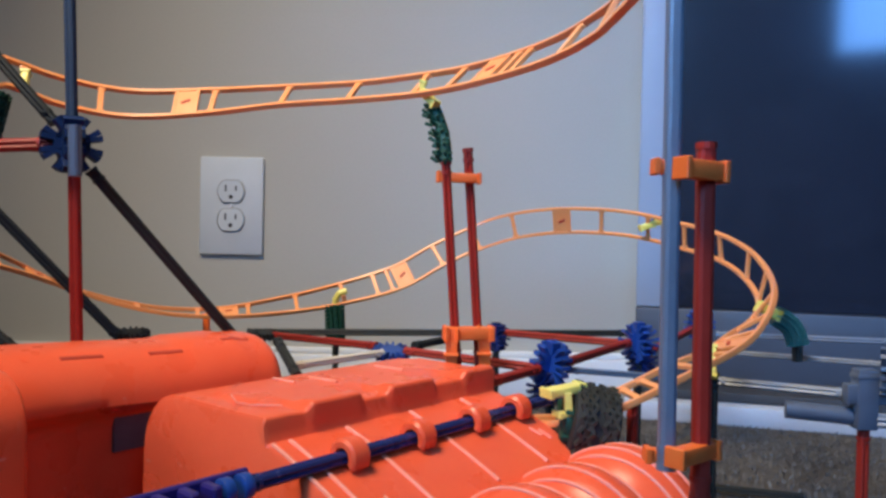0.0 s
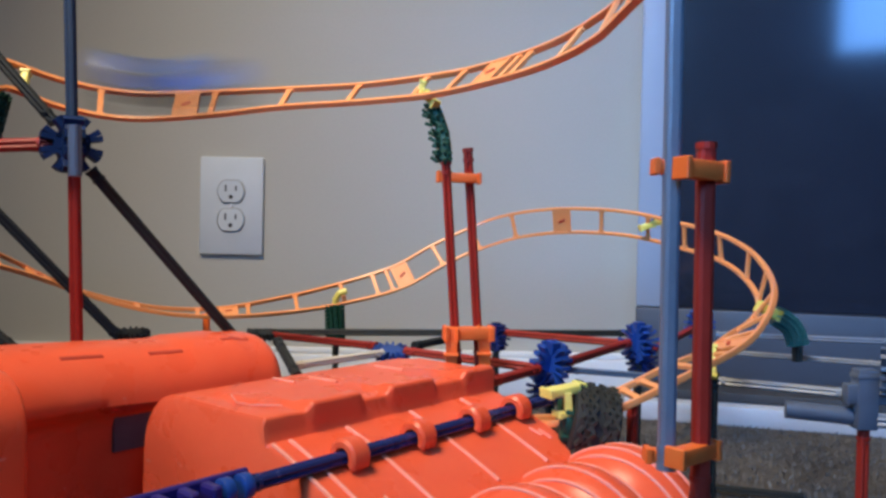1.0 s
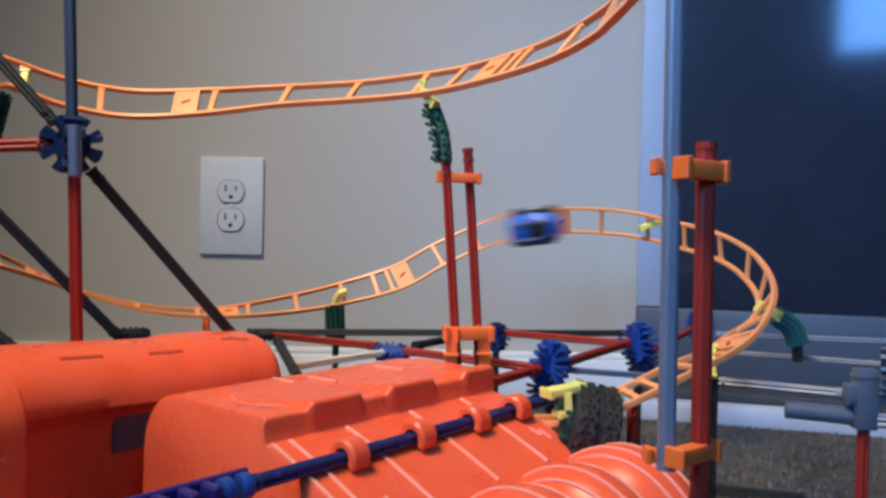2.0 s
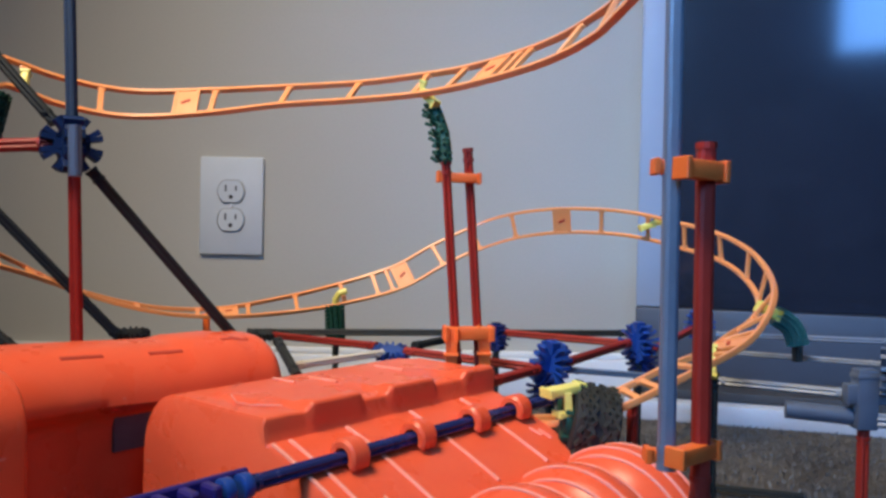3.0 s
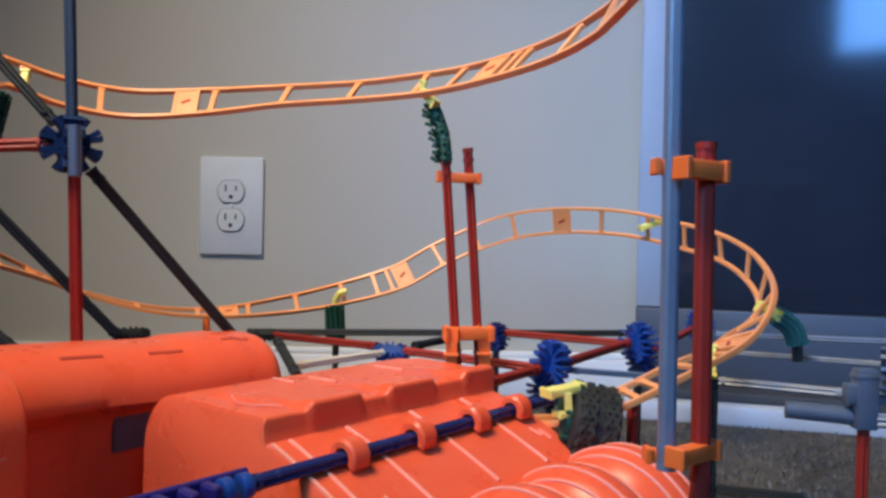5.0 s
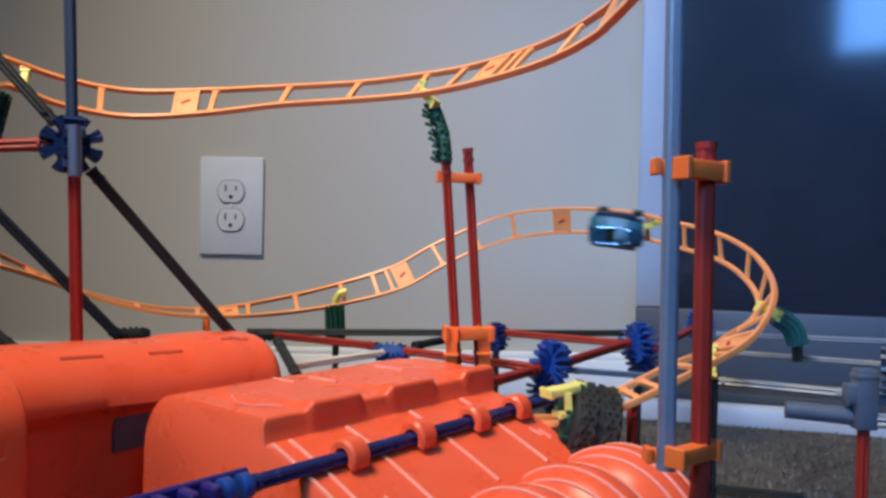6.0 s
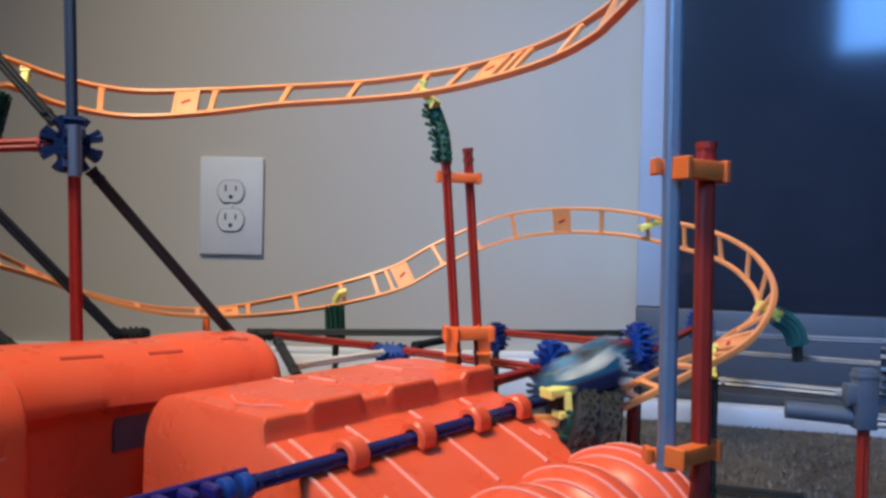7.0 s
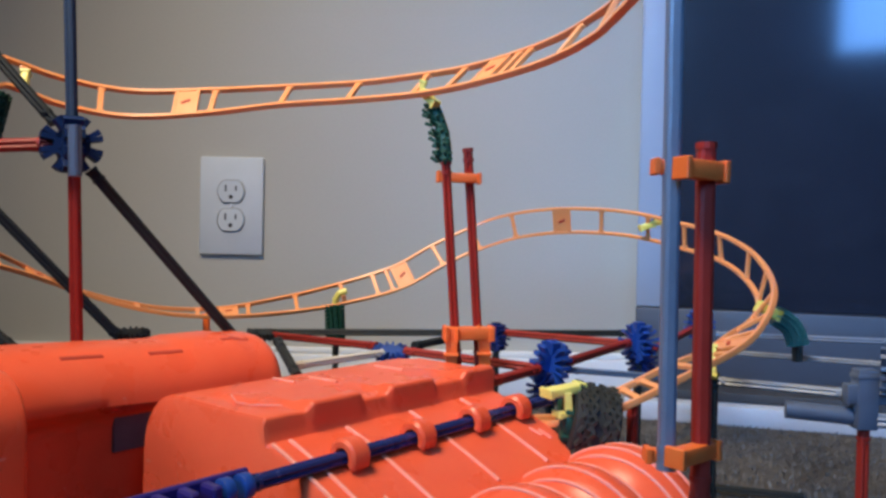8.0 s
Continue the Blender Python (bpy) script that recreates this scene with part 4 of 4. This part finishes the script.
def back_box():
    bm = bmesh.new()
    rows = []
    for e in np.linspace(0.138, 0.308, 60):
        edge = 0.308 - e
        k0 = 0.011
        tuck = k0 * (1 - math.sqrt(max(0, 1 - (1 - min(edge / k0, 1)) ** 2)))
        top = box_top(e) - tuck * 0.5
        prof = [(-0.397 - tuck, 0.0), (-0.397 - tuck, 0.05), (-0.3968 - tuck, 0.093), (-0.3945 - tuck, 0.099), (-0.389 - tuck, 0.1035), (-0.383 - tuck, 0.1065), (-0.380 - tuck, 0.1085)]
        for k in range(10):
            w = math.pi / 2 * k / 9
            prof.append((-0.379 - tuck - 0.032 + 0.032 * math.cos(w), top - 0.028 + 0.028 * math.sin(w)))
        prof += [(-0.418, top + 0.0005)]
        for k in range(10):
            w = math.pi / 2 * k / 9
            prof.append((-0.428 - 0.026 * math.sin(w), top - 0.026 + 0.026 * math.cos(w)))
        prof += [(-0.454, 0.06), (-0.454, 0.0)]
        rows.append([hp(e, g, z) for g, z in prof])
    vs = grid(bm, rows)
    bm.faces.new(vs[0])
    bm.faces.new(vs[-1][::-1])
    part("battery_box", bm, ORANGE, housing, "rounded orange battery box", 60)
    # end flange
    bm = bmesh.new()
    rows = []
    for e, tuck in ((0.075, 0.0), (0.1385, 0.0), (0.1415, 0.0010), (0.1430, 0.0032)):
        prof = [(-0.352 - tuck, 0.0)]
        for k in range(12):
            w = math.pi / 2 * k / 11
            prof.append((-0.352 - 0.026 + (0.026 - tuck) * math.cos(w), 0.1345 - 0.026 + (0.026 - tuck) * math.sin(w)))
        for k in range(10):
            w = math.pi / 2 * k / 9
            prof.append((-0.434 - (0.02 - tuck) * math.sin(w), 0.1145 + (0.02 - tuck) * math.cos(w)))
        prof.append((-0.454 + tuck, 0.0))
        rows.append([hp(e, g, z) for g, z in prof])
    vs = grid(bm, rows)
    bm.faces.new(vs[0])
    bm.faces.new(vs[-1][::-1])
    part("end_flange", bm, ORANGE, housing, "orange end flange with rounded shoulder")
    # slots in the top as dark tubes, the recess shade put into the colour
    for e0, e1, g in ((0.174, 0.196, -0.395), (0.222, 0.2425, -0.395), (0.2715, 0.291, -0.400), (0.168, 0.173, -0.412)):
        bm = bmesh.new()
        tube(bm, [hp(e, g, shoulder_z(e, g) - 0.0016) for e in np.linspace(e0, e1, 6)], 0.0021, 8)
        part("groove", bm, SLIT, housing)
    # switch
    bm = bmesh.new()
    for e0, e1, z0, z1, d in ((0.203, 0.246, 0.0902, 0.1125, 0.0025),):
        rows = [[hp(e, g, z) for e, g in ((e0, -0.400), (e1, -0.400), (e1, -0.397 + d), (e0, -0.397 + d))] for z in (z0 + DZ, z1 + DZ)]
        vs = grid(bm, rows, True)
        bm.faces.new(vs[0])
        bm.faces.new(vs[1])
    part("switch", bm, BATT, housing, "dark grey switch plate")


back_box()


def drive_rod():
    ob = thing("drive_rod", (-0.0683, 0.2750, 0), "dark blue rod with purple connector through the housing loops", "toy rod")
    a, b = hp(0.168, -0.2327, 0.117 + DZ), hp(0.382, -0.2327, 0.117 + DZ)
    rod(a, b, NAVY, ob, 0.0031)
    bm = bmesh.new()
    m = Matrix.Translation(hp(0.140, -0.2327, 0.117 + DZ)) @ EDIR.to_track_quat("X", "Z").to_matrix().to_4x4()
    box(bm, -0.028, 0.0034, -0.005, 0.034, 0.0062, 0.005, 0.0008, m, 1)
    box(bm, -0.028, -0.0050, -0.005, 0.012, -0.0025, -0.0005, 0.0008, m, 1)
    for x in (-0.026, -0.016, -0.006, 0.004, 0.013):
        box(bm, x, -0.005, -0.0038, x + 0.0042, 0.005, 0.0042, 0.0009, m, 1)
    grip = part("connector", bm, PURPLE, ob, "purple clip connector")
    for x in (0.029, 0.021):
        bm = bmesh.new()
        cyl(bm, m @ Matrix.Translation((x, 0, 0)) @ Matrix.Rotation(math.pi / 2, 4, "Y"), 0.0050, 0.0045, 18, bevel=0.0008)
        part("collar", bm, BLUE, grip, "blue ring collar")
    p = hp(0.120, -0.2327, 0.112 + DZ)
    rod((p.x, p.y, 0), p, BLACK, ob)


drive_rod()


# ---- coaster cars ----
def build_car(label, paint, shield, trim, skirt, s):
    """A little car: x forward, z up from the track's plane."""
    car = thing("coaster_car", (0, 0, 0), label, "toy car", "coaster cars")
    bm = bmesh.new()
    rows = []
    for x, w, z0, z1 in ((-0.025, 0.010, 0.007, 0.015), (-0.023, 0.0140, 0.005, 0.021), (-0.015, 0.0155, 0.004, 0.0225), (-0.006, 0.0160, 0.004, 0.018), (0.004, 0.0160, 0.004, 0.0165),
                         (0.011, 0.0150, 0.004, 0.0175), (0.019, 0.0125, 0.005, 0.014), (0.025, 0.0080, 0.006, 0.010)):
        z0, z1 = z0 + 0.007, z1 + 0.009
        h = z1 - z0
        rows.append([Vector((x, y, z)) for y, z in ((-w * 0.8, z0), (-w, z0 + h * 0.3), (-w * 0.95, z0 + h * 0.7), (-w * 0.6, z1), (0, z1 + h * 0.06), (w * 0.6, z1), (w * 0.95, z0 + h * 0.7),
                                                   (w, z0 + h * 0.3), (w * 0.8, z0))])
    vs = grid(bm, rows, True)
    bm.faces.new(vs[0])
    bm.faces.new(vs[-1][::-1])
    bmesh.ops.subdivide_edges(bm, edges=bm.edges[:], cuts=1, use_grid_fill=True, smooth=0.6)
    body = part("body", bm, paint, car)
    for y in (-0.0152, 0.0152):
        bm = bmesh.new()
        box(bm, -0.021, y - 0.0022, 0.0105, 0.018, y + 0.0022, 0.0195, 0.0015)
        part("side_skirt", bm, skirt, car, "dark side skirt")
    for y in (-0.006, 0.006):
        bm = bmesh.new()
        tube(bm, [(-0.021, y * 1.3, 0.0308), (-0.010, y * 1.35, 0.0306), (0.004, y * 1.35, 0.0268), (0.016, y, 0.0255)], 0.0011, 6)
        part("trim_strip", bm, trim, car)
    bm = bmesh.new()
    box(bm, -0.010, -0.008, 0.0230, 0.002, 0.008, 0.0280, 0.0015)
    part("seat", bm, BLACK, car, "black seat")
    bm = bmesh.new()
    bmesh.ops.create_uvsphere(bm, u_segments=20, v_segments=12, radius=1, matrix=Matrix.Translation((0.006, 0, 0.0235)) @ Matrix.Diagonal((0.0085, 0.0105, 0.0065, 1)))
    part("windscreen", bm, shield, car, "glossy plastic windscreen")
    bm = bmesh.new()
    box(bm, -0.022, -0.008, -0.001, 0.021, 0.008, 0.0135, 0.001)
    part("chassis", bm, BLACK, car, "black chassis")
    for x in (-0.017, 0.016):
        for y in (-0.0155, 0.0155):
            bm = bmesh.new()
            cyl(bm, Matrix.Translation((x, y, 0.0045)) @ Matrix.Rotation(math.pi / 2, 4, "X"), 0.0048, 0.0045, 18, bevel=0.0008)
            tyre = part("wheel", bm, RUBBER, car)
            bm = bmesh.new()
            cyl(bm, Matrix.Translation((x, y * 1.16, 0.0045)) @ Matrix.Rotation(math.pi / 2, 4, "X"), 0.002, 0.001, 12)
            part("hub", bm, GREY, tyre)
    car.location = track_frame(s)[0]
    for ob in [car, *car.children_recursive]:
        ob.cycles.motion_steps = 4
    return car


CAR1 = build_car("blue plastic coaster car on the orange track", CAR_BLUE, BLACK, GREY, BLACK, 0.1)
CAR2 = build_car("teal plastic coaster car on the orange track", CAR_TEAL, SHIELD, CHROME, SKIRT, 0.06)
CAR3 = build_car("red plastic coaster car on the orange track", CAR_RED, BLACK, GREY, BLACK, 0.02)


def ride(times, places):
    """Rows for a car from times and distances along the track, eased without overshoot."""
    t, s = np.array(times, float), np.array(places, float)
    d = np.diff(s) / np.diff(t)
    g = np.zeros(len(t))
    for i in range(1, len(t) - 1):
        if d[i - 1] * d[i] > 0:
            g[i] = 2 / (1 / d[i - 1] + 1 / d[i])
    rows = []
    for f in range(0, 241):
        q = f / 30
        i = int(min(max(np.searchsorted(t, q, "right") - 1, 0), len(t) - 2))
        h = t[i + 1] - t[i]
        u = min(max((q - t[i]) / h, 0), 1)
        v = (1 + 2 * u) * (1 - u) ** 2 * s[i] + u * (1 - u) ** 2 * h * g[i] + u * u * (3 - 2 * u) * s[i + 1] + u * u * (u - 1) * h * g[i + 1]
        p, tan, left, up = track_frame(v)
        rows.append((q, Matrix.Translation(p + up * 0.0035) @ Matrix((tan, left, up)).transposed().to_4x4()))
    return rows


END = nl + nu + nr + nw


def motions():
    base = UPPER_TRACK.matrix_basis.copy()
    sway = ((0, 0), (0.9, 0), (1.0, -0.0017), (1.1, 0.0004), (1.2, -0.0008), (1.3, 0.0), (4.5, 0), (4.6, -0.0012), (4.7, -0.0003), (4.8, -0.0007), (4.9, 0), (7.4, 0), (7.5, -0.0003), (7.6, -0.0008), (7.7, 0), (8, 0))
    walk(UPPER_TRACK, [(t, Matrix.Translation((0, 0, d)) @ base) for t, d in sway])
    stop, hold = ALONG[-1], knot(END + 2)
    walk(CAR1, ride([0, 0.3, 0.7, 0.9, 1.0, 1.1, 1.2, 1.45, 1.7, 1.75, 1.85, 2.0, 2.2, 2.4, 2.6, 2.8, 2.9, 3.0, 3.4, 8.0],
                    [0.16, 0.17, 0.42, 0.71, 0.997, 1.325, 1.625, 2.42, 3.195, 3.31, 3.45, 3.57, 3.67, 3.77, 3.91, 4.07, 4.145, 4.20, stop - 0.04, stop - 0.04]))
    walk(CAR2, ride([0, 3.9, 4.3, 4.5, 4.6, 4.7, 4.8, 5.05, 5.3, 5.4, 5.55, 5.8, 5.9, 6.0, 6.1, 6.2, 6.3, 6.4, 6.5, 6.6, 6.7, 6.8, 6.9, 7.0, 7.1, 7.5, 8.0],
                    [0.11, 0.12, 0.40, 0.72, 1.036, 1.355, 1.665, 2.42, 3.15, 3.35, 3.49, 3.582, 3.620, 3.655, 3.674, 3.695, 3.745, 3.800, 3.862, 3.925, 3.966, 4.008, 4.056, 4.090, 4.124, hold,
                     hold]))
    walk(CAR3, ride([0, 6.7, 7.15, 7.3, 7.4, 7.5, 7.6, 7.7, 8.0],
                    [0.06, 0.07, 0.38, 0.57, 0.865, 1.217, 1.56, 1.87, 2.68]))


motions()
